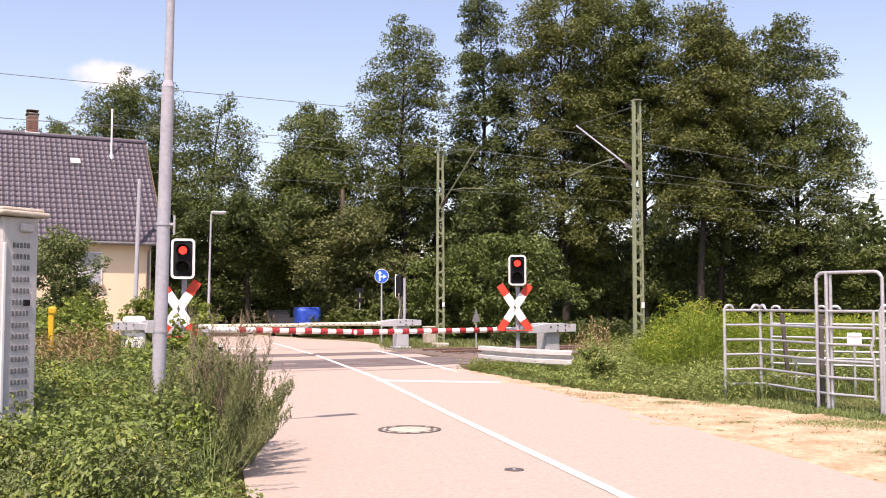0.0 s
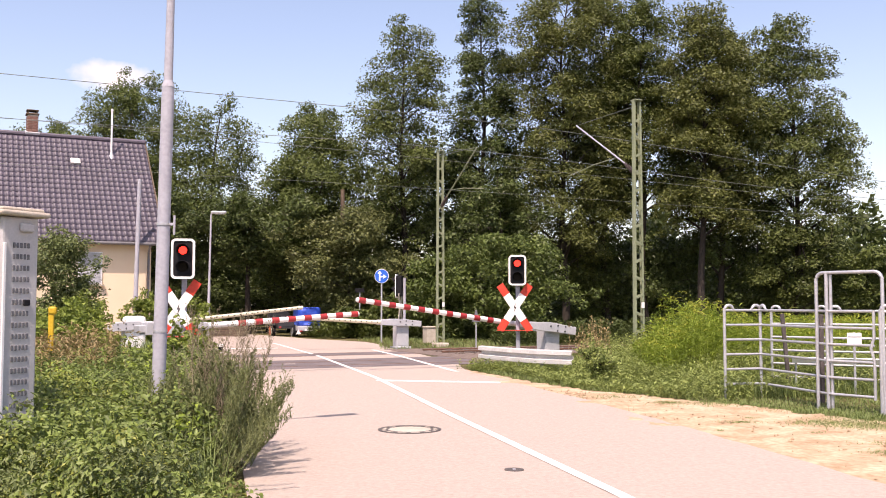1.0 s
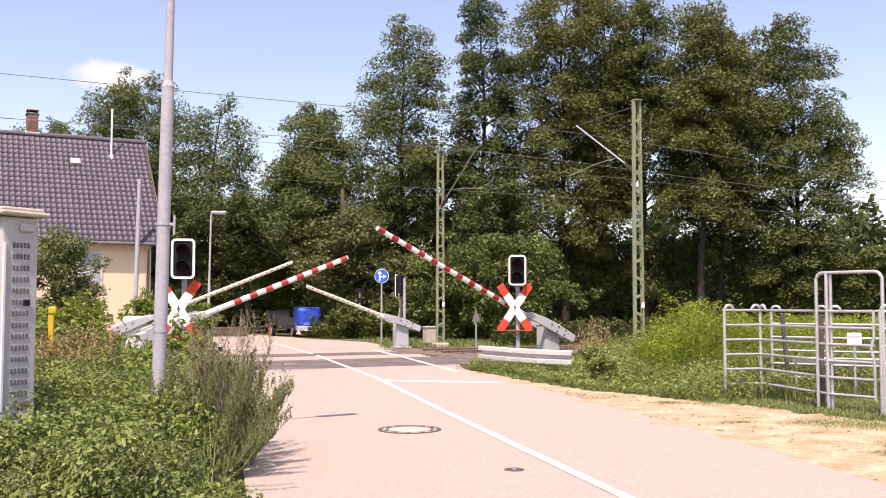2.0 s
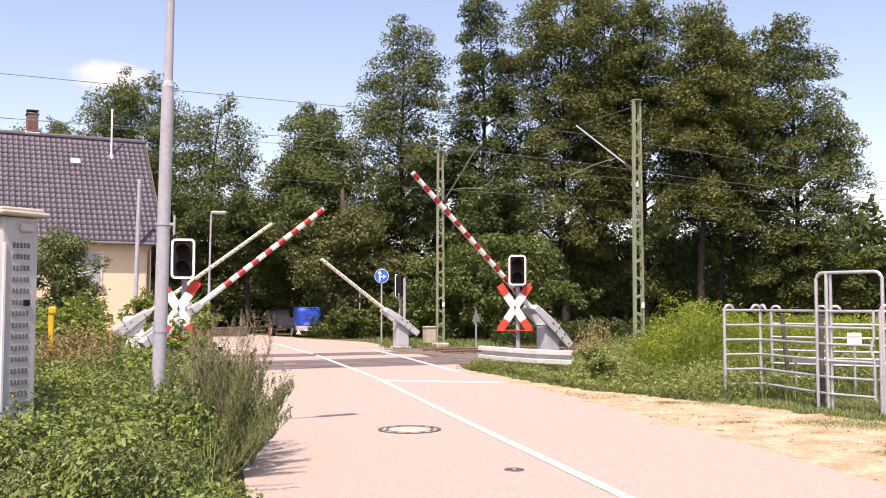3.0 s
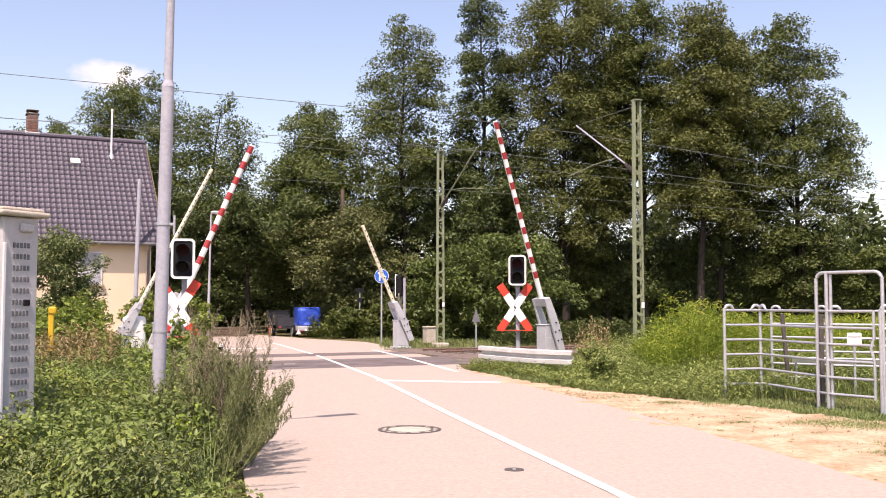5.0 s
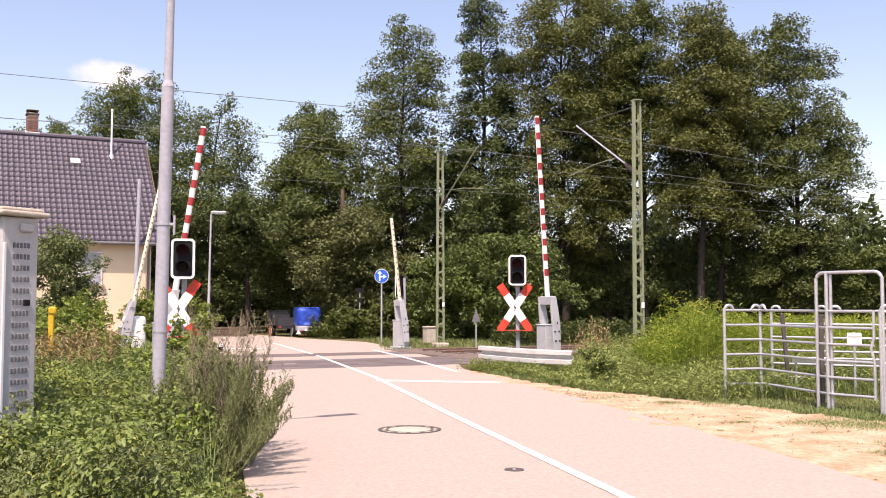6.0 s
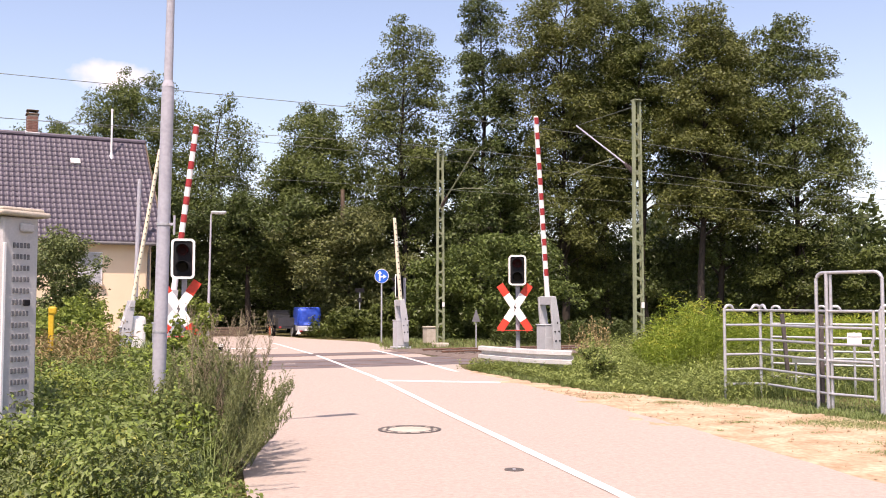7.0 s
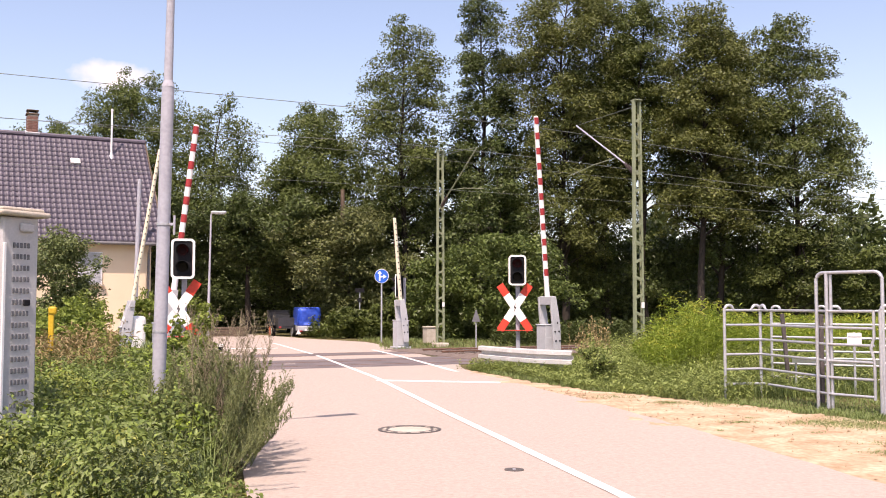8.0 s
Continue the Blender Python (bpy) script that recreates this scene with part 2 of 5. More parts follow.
ACROSS = Vector((-0.423, 0.906, 0))


def on_line(n, k, z=0.0):
    """A place n metres beyond the eye across the tracks and k metres along them."""
    return ACROSS * n + U * k + Vector((0, 0, z))


ROAD_Y = [-20, 0, 8.11, 13.85, 20.79, 29.69, 37.8, 45, 52, 60]
ROAD_X = [8.6, 3.4, 1.48, 0.13, -1.43, -3.86, -6.45, -9.6, -14.0, -20.5]


def road_x(y):
    """The road's middle line."""
    return float(np.interp(y, ROAD_Y, ROAD_X)) + 0.0


def strip(name, ys, left, right, z, mat, label="", category="", kind="structure", thick=0.0):
    """A band along the road, between two offsets from its middle line."""
    bm = bmesh.new()
    rows = []
    for y in ys:
        a, b = left(y), right(y)
        rows.append([bm.verts.new((a + (b - a) * k / 6, y, z)) for k in range(7)])
    for p, q in zip(rows, rows[1:]):
        for k in range(6):
            bm.faces.new((p[k], p[k + 1], q[k + 1], q[k]))
    ob = part(name, bm, mat)
    return tagged(ob, label, category, kind=kind)


def ground_sheet():
    bm = bmesh.new()
    bmesh.ops.create_grid(bm, x_segments=60, y_segments=60, size=1500)
    tagged(part("ground", bm, SOIL), "dry grassy soil around the level crossing", "ground", kind="structure")


def road():
    ys = [y * 0.5 - 10 for y in range(150)]
    wob = lambda y: 0.12 * noise.noise(Vector((y * 0.6, 3.1, 0))) + 0.05 * noise.noise(Vector((y * 2.3, 7.7, 0)))
    left = lambda y: road_x(y) - 3.1 - (0 if y < 33 else (y - 33) * 0.8)
    right = lambda y: road_x(y) + float(np.interp(y, [-10, 8.75, 15.8, 22.5, 26, 34, 40, 44, 60], [2.5, 2.55, 2.75, 2.5, 3.2, 3.5, 4.2, 2.8, 2.5])) + wob(y)
    strip("road", ys, left, right, 0.012, ASPHALT, "pale reddish asphalt road with fine cracks", "road")
    mid = [y * 0.5 for y in range(-10, 60)]
    line = strip("road_marking", mid, lambda y: road_x(y) - 0.06, lambda y: road_x(y) + 0.06, 0.0185, ROAD_PAINT, "worn white painted middle line", "road marking")
    strip("road_marking", [30.4 + k * 0.5 for k in range(17)], lambda y: road_x(y) - 0.06, lambda y: road_x(y) + 0.06, 0.0185, ROAD_PAINT, "worn white painted middle line", "road marking")
    strip("road_marking", [22.6 + k * 0.5 for k in range(22)], lambda y: road_x(y) + 2.17 + (y - 22.6) * 0.03, lambda y: road_x(y) + 2.31 + (y - 22.6) * 0.03, 0.0185, ROAD_PAINT, "worn white painted edge line over the crossing", "road marking")
    bm = bmesh.new()
    box(bm, (2.55, 0.3, 0.004), (-0.1, 19.76, 0.018), pose(0, 0, 0, 0, 0, -13))
    far = box(bmesh.new(), (1.9, 0.28, 0.004), (-6.75, 34.1, 0.018), pose(0, 0, 0, 0, 0, 14))
    tagged(part("road_marking", far, ROAD_PAINT), "white painted stop line beyond the tracks", "road marking", kind="structure")
    patch = box(bmesh.new(), (0.3, 0.12, 0.004), (-4.0, 25.4, 0.0185), pose(0, 0, 0, 0, 0, 20), 0.001)
    tagged(part("road_marking", patch, CONCRETE), "small pale patch on the crossing", "road marking", kind="structure")
    tagged(part("road_marking", bm, ROAD_PAINT), "white painted stop line across one lane", "road marking", kind="structure")


def crossing_panel(n0, n1, middle):
    """Dark panels between and beside the rails, across the road."""
    bm = bmesh.new()
    box(bm, (8.3, n1 - n0, 0.012), on_line((n0 + n1) / 2, middle, 0.0092), pose(0, 0, 0, 0, 0, 25))
    return tagged(part("road_panel", bm, DARK_ASPHALT), "dark asphalt panel between the rails of the crossing", "road surface", kind="structure")


# ---- trees and weeds ----
def tree(name, x, y, height, spread, base, seed, leaves, leaf, mat, label, limbs=20, lean=0.0, top=0.35, wide_at=0.45, trunk=0.22, clump=1.0):
    """A tapered trunk, limbs that fork, and leaves in loose clumps at the twigs."""
    rng = np.random.default_rng(seed)
    ob = thing(name, pose(x, y, 0), label, "tree" if height > 6 else "shrub")
    bm = bmesh.new()
    pts = [Vector((lean * h * height + 0.25 * math.sin(h * 5 + seed) * h, 0.2 * math.cos(h * 4 + seed) * h, h * height * 0.93)) for h in np.linspace(0, 1, 9)]
    pipe(bm, pts, [trunk * (1 - 0.88 * h) for h in np.linspace(0, 1, 9)], 8)
    cents, sizes = [], []
    for i in range(limbs):
        h = base + (0.97 - base) * ((i + rng.uniform(0, 1)) / limbs)
        f = (h - base) / (1 - base)
        reach = spread * (min(1, 0.45 + f / wide_at * 0.55) if f < wide_at else top + (1 - top) * (1 - ((f - wide_at) / (1 - wide_at)) ** 1.7)) * rng.uniform(0.68, 1.08)
        ang = i * 2.4 + rng.uniform(-0.5, 0.5)
        s = h * 0.93 * 8
        j = min(int(s), 7)
        root = pts[j].lerp(pts[j + 1], min(1.0, s - j))
        out = Vector((math.cos(ang), math.sin(ang), rng.uniform(0.08, 0.4) + 0.25 * f))
        knee, end = root + out * reach * 0.5, root + out * reach + Vector((0, 0, -0.1 * reach))
        r = trunk * (1 - 0.88 * h) * 0.5
        pipe(bm, [root, knee, end], [r, r * 0.65, r * 0.2], 5)
        cents.append(end)
        sizes.append(0.42 * clump * spread / 3)
        for k in range(9):
            u = rng.uniform(0.15, 1.0)
            start = root.lerp(knee, u * 2) if u < 0.5 else knee.lerp(end, u * 2 - 1)
            d = Vector(rng.normal(size=3))
            d.z = d.z * 0.55 + 0.12
            tip = start + d.normalized() * reach * rng.uniform(0.18, 0.5)
            pipe(bm, [start, tip], [r * 0.4, r * 0.12], 4)
            cents.append(tip)
            sizes.append(rng.uniform(0.24, 0.52) * clump * spread / 3)
    # twigs round the leader, so that the top tapers
    for k in range(14):
        u = 0.78 + 0.22 * k / 13
        q = pts[int(min(u * 8, 7.99))].lerp(pts[min(int(u * 8) + 1, 8)], u * 8 - int(min(u * 8, 7.99)))
        a = k * 2.4
        r = spread * (0.12 + 0.9 * (1 - u)) * rng.uniform(0.4, 1.0)
        cents.append(q + Vector((math.cos(a) * r, math.sin(a) * r, rng.uniform(0, 0.5))))
        sizes.append((0.2 + 0.8 * (1 - u)) * clump * spread / 3)
    part("trunk", bm, BARK, ob, "dark tapered trunk with forking limbs", True)
    cents, sizes = np.array([list(c) for c in cents]), np.array(sizes)
    w = sizes ** 2
    pick = rng.choice(len(cents), leaves, p=w / w.sum())
    off = rng.normal(size=(leaves, 3))
    off = unit(off) * rng.uniform(0.25, 1.0, (leaves, 1)) ** 0.5
    stray = 1 + (rng.uniform(size=(leaves, 1)) > 0.88) * 0.5
    c = cents[pick] + off * sizes[pick][:, None] * np.array([1.2, 1.2, 0.85]) * stray
    lie = off * 0.6 + rng.normal(size=(leaves, 3)) * 0.55 + np.array([0, 0, 0.75])
    c[:, 2] = np.maximum(c[:, 2], 0.1)
    v, fc = leaf_chips(rng, c, lie, leaf * rng.uniform(0.6, 1.3, leaves)) if leaf > 0.12 else leaf_shapes(rng, c, lie, leaf * rng.uniform(0.6, 1.3, leaves), 0.6)
    crown = mesh_of("crown", v, fc, mat, ob, "loose crown of small leaves in clumps")
    return tagged(crown, kind="stuff")


def limbed_tree(x, y, seed, profile, leaves, limbs, mat, label, trunk=0.2, leaf=0.13, spray=0.86):
    """A tall tree: rising limbs that carry rounded drooping clumps of leaves, with gaps between.
    profile: rows of height, the crown's offset from the trunk, and its radius there."""
    rng = np.random.default_rng(seed)
    ob = thing("tree", pose(x, y, 0), label, "tree")
    hs, offs, rads = zip(*profile)
    top = hs[-1]
    middle = lambda z: Vector((float(np.interp(z, [0, hs[0], *hs[1:]], [0, offs[0] * 0.5, *offs[1:]])) + 0.12 * math.sin(z * 0.7 + seed), 0.15 * math.cos(z * 0.5 + seed), z))
    bm = bmesh.new()
    levels = np.linspace(0, top * 0.97, 12)
    pipe(bm, [middle(z) for z in levels], [trunk * (1.15 - 1.08 * (z / top) ** 0.8) for z in levels], 8)
    cents, radii, ways = [], [], []
    leaves, limbs = int(leaves * 1.35), int(limbs * 1.3)
    area = np.cumsum([0.3 + float(np.interp(z, hs, rads)) for z in np.linspace(hs[0], top, 80)])
    for i in range(limbs):
        z = float(np.interp((i + rng.uniform(0.1, 0.9)) / limbs * area[-1], area, np.linspace(hs[0], top, 80)))
        reach = float(np.interp(z, hs, rads)) * rng.uniform(0.66, 1.0)
        ang = i * 2.4 + rng.uniform(-0.4, 0.4)
        out = Vector((math.cos(ang), math.sin(ang), 0))
        root = middle(max(0.5, z - reach * rng.uniform(0.4, 0.85)))
        end = middle(z) + out * reach + Vector((0, 0, rng.uniform(-0.25, 0.1)))
        knee = root.lerp(end, 0.55) + Vector((0, 0, 0.14 * reach))
        r = trunk * (1.1 - z / top) * 0.42 + 0.012
        pipe(bm, [root, knee, end], [r, r * 0.6, r * 0.2], 5)
        for u in (0.38, 0.55, 0.7, 0.82, 0.92, 1.0):
            if u < 0.5 and rng.uniform() < 0.45:
                continue
            at = root.lerp(knee, u / 0.55) if u < 0.55 else knee.lerp(end, (u - 0.55) / 0.45)
            side = Vector((-out.y, out.x, 0)) * rng.uniform(-1, 1) * (0.2 + 0.3 * reach) * (1.1 - u * 0.6)
            tip = at + side + Vector((0, 0, rng.uniform(-0.8, 0.95)))
            pipe(bm, [at, tip], [r * 0.35, r * 0.1], 4)
            cents.append(tip)
            radii.append(spray * rng.uniform(0.55, 1.05) * min(1.0, 0.4 + reach / 3))
            ways.append(out + side * 0.4)
    for k in range(8):
        z = top * (0.92 + 0.01 * k)
        cents.append(middle(z) + Vector((rng.normal() * 0.25, rng.normal() * 0.25, 0.1)))
        radii.append(0.42 - 0.03 * k)
        ways.append(Vector((rng.normal(), rng.normal(), 0)))
    part("trunk", bm, BARK, ob, "dark tapered trunk with rising limbs", True)
    cents, radii = np.array([list(c) for c in cents]), np.array(radii)
    ways = unit(np.array([list(w) for w in ways]))
    w = radii ** 2
    pick = rng.choice(len(cents), leaves, p=w / w.sum())
    a, d = rng.uniform(0, math.tau, leaves), np.sqrt(rng.uniform(0, 1, leaves)) * np.where(rng.uniform(size=leaves) > 0.9, 1.35, 1.0)
    rr = radii[pick]
    flat = np.stack([np.cos(a) * d * rr, np.sin(a) * d * rr, np.zeros(leaves)], 1)
    outward = (flat * ways[pick]).sum(1)
    flat += ways[pick] * np.maximum(outward, 0)[:, None] * 0.35
    flat[:, 2] = rr * (0.95 * np.sqrt(np.maximum(0, 1.02 - np.minimum(d, 1) ** 2)) * rng.uniform(-0.35, 1.0, leaves) - 0.05) - outward * 0.25 + rng.normal(size=leaves) * 0.1 * rr
    c = cents[pick] + flat
    lie = np.stack([np.cos(a) * d * 0.6, np.sin(a) * d * 0.6, np.full(leaves, 0.75)], 1) + rng.normal(size=(leaves, 3)) * 0.5
    v, f = leaf_chips(rng, c, lie, leaf * rng.uniform(0.6, 1.35, leaves))
    return tagged(mesh_of("crown", v, f, mat, ob, "airy crown of small leaves in drooping sprays"), kind="stuff")


def trees():
    alder = "tall leafy alder tree with dark trunk behind the tracks"
    rows = [(-2.1, 51, [(5.5, 0, 1.5), (7.7, 0, 1.9), (10, 0, 2.2), (12.3, -0.1, 2.35), (14.5, -0.1, 2.1), (15.7, 0, 1.3), (16.5, 0.1, 0.4)], 26000, 24, LEAF_TREE, alder),
            (2.2, 53, [(3, 0, 2.2), (7, 0, 2.3), (10.5, 0, 2.1), (13.7, 0, 1.7), (16, 0, 1.4), (18, 0, 0.85), (19.4, 0, 0.3)], 52000, 34, LEAF_DARK, "slender dark alder tree with a narrow crown"),
            (6.5, 52, [(4.5, 0, 2.2), (8, 0, 2.8), (12, 0, 3.1), (15, 0, 3.1), (17.5, 0.2, 2.6), (19.2, 0.3, 1.4), (20.2, 0.3, 0.4)], 62000, 38, LEAF_OLIVE, "broad olive-green alder tree with an open top"),
            (9.2, 55, [(7, 0, 2.0), (11, 0, 2.3), (15, 0, 2.2), (17.6, 0, 1.6), (19.2, 0, 0.4)], 36000, 24, LEAF_TREE, alder),
            (11.2, 54, [(7.5, 0, 2.1), (10.5, 0, 2.5), (13.9, -0.2, 2.6), (16.5, 0, 2.2), (18.2, 0.1, 1.3), (19.1, 0.2, 0.4)], 46000, 30, LEAF_TREE, alder),
            (13.4, 50, [(6, 0, 2.2), (9, 0.2, 2.5), (11.5, 0.3, 2.5), (14.5, 0.2, 2.1), (16.3, 0.1, 1.4), (17.3, -0.1, 0.4)], 46000, 30, LEAF_OLIVE, alder),
            (15.1, 52.5, [(4, 0, 2.0), (8, 0, 2.2), (12, 0, 2.0), (15, 0, 1.6), (16.9, 0, 0.4)], 36000, 26, LEAF_DARK, alder),
            (18.4, 51, [(2, 0.2, 2.6), (5.7, 0.3, 2.8), (7.8, 0.4, 3.2), (10, 0.2, 3.0), (12.3, 0.1, 2.5), (14.5, -0.2, 1.9), (16, -0.4, 1.1), (17.0, -0.5, 0.3)], 66000, 42, LEAF_TREE, "pyramid-shaped alder tree at the end of the row")]
    for i, (x, y, prof, n, lm, mat, lb) in enumerate(rows):
        limbed_tree(x, y, 11 + i, prof, n, lm, mat, lb)
    ash = "broad leafy ash tree beyond the house and road"
    rows = [(-19.4, 60, [(4, 0, 3.6), (8, 0, 4.3), (11.7, 0, 4.1), (13.5, 0, 3.3), (14.7, 0, 2.1), (15.4, -0.2, 0.8)], 60000, 40), (-13.9, 58, [(3, 0, 2.2), (6, 0, 2.4), (9.65, 0.2, 2.6), (11.5, 0.3, 2.1), (13, 0.4, 1.2), (13.8, 0.4, 0.4)], 25000, 26),
            (-24.8, 61, [(4, 0, 2.2), (8, 0, 2.3), (11.5, 0, 1.7), (13.3, 0, 0.5)], 16000, 16), (-7.2, 54, [(2, 0, 3.0), (5, 0, 3.3), (9.1, 0.2, 3.0), (10.8, 0.1, 2.2), (11.8, 0.1, 1.4), (12.5, -0.3, 0.5)], 62000, 40)]
    for i, (x, y, prof, n, lm) in enumerate(rows):
        limbed_tree(x, y, 41 + i, prof, n, lm, LEAF_ASH, ash, 0.22, 0.14, 0.95)
    low = [(9.4, 57, 10.0, 3.0, 0.3, 15000, 24), (-0.6, 56, 12.0, 3.2, 0.06, 26000, 28), (3.0, 49, 8.6, 2.7, 0.05, 20000, 24), (-2.9, 54.5, 8.4, 2.4, 0.1, 16000, 24), (-10.8, 62, 8.6, 4.0, 0.1, 16000, 22), (-10.2, 51, 7.6, 3.2, 0.55, 20000, 26), (-14.2, 50, 6.8, 3.0, 0.5, 18000, 24)]
    for i, (x, y, h, sp, b, n, lm) in enumerate(low):
        tree("tree", x, y, h, sp, b, 61 + i, n, 0.17, LEAF_DARK, "lower dark leafy tree among the tall ones", lm, 0.0, 0.4, 0.45, 0.18)


def shrubs():
    low = [(3.0, 41.5, 4.5, 2.5, 11000, LEAF_HAZEL, "dense round hazel shrub beside the tracks"), (0.0, 43, 3.8, 1.9, 6500, LEAF_HAZEL, "dense green shrub behind the lattice mast"),
           (-4.7, 49, 6.8, 2.9, 13000, LEAF_GREY, "greyish green willow shrub beside the road"), (-2.6, 44.8, 1.5, 1.2, 4000, LEAF_SHRUB, "low roadside shrub behind the far barrier"),
           (-4.3, 44.6, 1.15, 1.0, 3500, LEAF_SHRUB, "low roadside shrub beside the parked trailer"),
           (3.15, 19.6, 0.72, 0.4, 1100, LEAF_VERGE, "small green bush on the verge"), (21.6, 49, 4.4, 2.2, 8000, LEAF_SHRUB, "leafy shrub at the edge of the trees"),
           # LEAF_DARK here paints the deep shade under the crowns
           (12.5, 55, 5.6, 3.4, 10000, LEAF_DARK, "shrub under the tall trees, leaves dark for shade"), (17.8, 54, 5.2, 3.2, 10000, LEAF_DARK, "shrub under the tall trees, leaves dark for shade"), (7.6, 55, 5.2, 3.2, 9000, LEAF_DARK, "shrub under the tall trees, leaves dark for shade"),
           (-13.6, 57, 4.6, 3.0, 8000, LEAF_DARK, "dark shrub beyond the road"), (-18.0, 56, 4.2, 3.0, 7000, LEAF_DARK, "dark shrub beyond the road")]
    for i, (x, y, h, s, n, m, lb) in enumerate(low):
        tree("shrub", x, y, h, s, 0.06, 71 + i, int(n * 2.4), 0.14 if h > 1 else 0.06, m, lb, 22, 0, 0.45, 0.42, 0.07, 1.2)


def far_woods():
    """The edge of the wood far behind the trees, too far to tell its trees apart."""
    rng = np.random.default_rng(5)
    n = 52000
    x = rng.uniform(-44, 40, n)
    y = 66 + rng.uniform(0, 6, n) + 2 * np.sin(x * 0.4)
    top = 5.8 + 1.6 * np.sin(x * 0.5) + 1.1 * np.sin(x * 1.3 + 1) + 0.8 * np.sin(x * 2.9)
    z = top * rng.uniform(0.01, 1, n) ** 0.8
    c = np.stack([x, y, z], 1)
    v, f = leaf_shapes(rng, c, rng.normal(size=(n, 3)) + np.array([0, -0.3, 0.5]), 0.5 * rng.uniform(0.6, 1.4, n), 0.7)
    # darker leaves stand in for the shade inside the wood
    tagged(mesh_of("far_wood", v, f, LEAF_DARK), "edge of a far wood, leaves dark for shade", "wood", kind="stuff")


# ---- house ----
def house():
    ob = thing("house", pose(-11.98, 41.0, 0, 0, 0, 27), "cream plastered house with a dark tiled saddle roof", "house")
    length, depth, eave, ridge = 13.0, 9.6, 4.15, 9.2
    bm = bmesh.new()
    prism(bm, [(0, 0), (depth, 0), (depth, eave - 0.05), (depth / 2, ridge - 0.28), (0, eave - 0.05)], length, Matrix.Translation((-0.3 - length / 2, 0.4, 0)) @ pose(0, 0, 0, 0, 0, 90))
    wall = part("wall", bm, PLASTER, ob, "cream plastered wall")
    rise, run = ridge - eave, depth / 2 + 0.4
    slope = math.degrees(math.atan2(rise, run))
    slant = math.hypot(rise, run)
    roof_len = length + 0.5
    roofs = []
    for face, back in ((0, 0), (1, 180)):
        bm = bmesh.new()
        box(bm, (roof_len, slant, 0.1), (0, slant / 2, -0.06))
        r = part("roof", bm, TILE, ob, "dark glazed clay tile roof")
        r.matrix_basis = pose(-roof_len / 2 + 0.15, 0.0 if not back else depth + 0.8, eave, slope, 0, 0) if not back else pose(-roof_len / 2 + 0.15, depth + 0.8, eave, 0, 0, 180) @ pose(0, 0, 0, slope, 0, 0)
        roofs.append(r)
    # ridge, verge board, gutter and downpipe
    bm = rod(bmesh.new(), (-roof_len + 0.1, run, ridge + 0.02), (0.2, run, ridge + 0.02), 0.12, n=10)
    part("ridge_cap", bm, TILE, ob, "rounded dark ridge tiles")
    bm = bmesh.new()
    box(bm, (0.06, slant, 0.24), (0.2, run / 2, eave + rise / 2 - 0.12), pose(0, 0, 0, slope, 0, 0), 0.01)
    part("verge_board", bm, WOOD, ob, "dark wooden verge board")
    bm = pipe(bmesh.new(), [(-roof_len + 0.2, -0.06, eave - 0.06), (0.2, -0.06, eave - 0.06)], 0.07, 10)
    part("gutter", bm, ZINC, ob, "dull grey zinc gutter")
    bm = pipe(bmesh.new(), [(-0.42, -0.06, eave - 0.08), (-0.42, 0.28, eave - 0.4), (-0.42, 0.32, 0.1)], 0.05, 8)
    part("downpipe", bm, ZINC, ob, "dull grey zinc downpipe")
    # two windows with half-lowered roller blinds
    for x in (-2.75, -6.6):
        bm = bmesh.new()
        box(bm, (0.95, 0.1, 1.35), (x, 0.38, 3.05), None, 0.02)
        w = part("window", bm, WHITE, ob, "white window frame with a lowered blind")
        bm = box(bmesh.new(), (0.8, 0.02, 0.5), (x, 0.315, 2.7))
        part("pane", bm, GLASS, w)
        bm = bmesh.new()
        for k in range(23):
            box(bm, (0.82, 0.03, 0.05), (x, 0.318, 3.66 - k * 0.054), None, 0.006)
        part("blind", bm, GREY, w, "pale grey roller blind")
        bm = box(bmesh.new(), (1.15, 0.2, 0.06), (x, 0.32, 2.34), None, 0.01)
        part("sill", bm, CONCRETE, w)
    # chimney of bricks, and a service mast with a lead collar
    bm = box(bmesh.new(), (0.44, 0.5, 1.5), (-4.75, run + 0.28, ridge + 0.2))
    chimney = part("chimney", bm, CONCRETE, ob, "red brick chimney with a metal cap")
    brick = None
    for row in range(13):
        z = ridge - 0.08 + row * 0.075
        for k in range(2):
            for side in range(4):
                a = side * math.pi / 2
                off = (-0.12 if row % 2 else -0.1) + k * 0.22
                m = pose(-4.75 + math.cos(a) * 0.225 - math.sin(a) * off, run + 0.28 + math.sin(a) * 0.25 + math.cos(a) * off, z, 0, 0, side * 90)
                if brick is None:
                    brick = part("brick", box(bmesh.new(), (0.04, 0.212, 0.064)), BRICK, chimney)
                    brick.matrix_basis = m
                else:
                    again("brick", brick, chimney, m)
    bm = box(bmesh.new(), (0.56, 0.62, 0.07), (-4.75, run + 0.28, ridge + 0.97), None, 0.02)
    for sx in (-0.18, 0.18):
        for sy in (-0.2, 0.2):
            box(bm, (0.05, 0.05, 0.14), (-4.75 + sx, run + 0.28 + sy, ridge + 1.06))
    box(bm, (0.52, 0.58, 0.04), (-4.75, run + 0.28, ridge + 1.14), None, 0.012)
    part("chimney_cap", bm, WOOD, ob, "dark metal chimney cap")
    part("flashing", box(bmesh.new(), (0.62, 0.5, 0.16), (-4.75, run + 0.12, ridge + 0.1), pose(0, 0, 0, 20, 0, 0), 0.02), GREY, ob, "pale metal flashing at the chimney's foot")
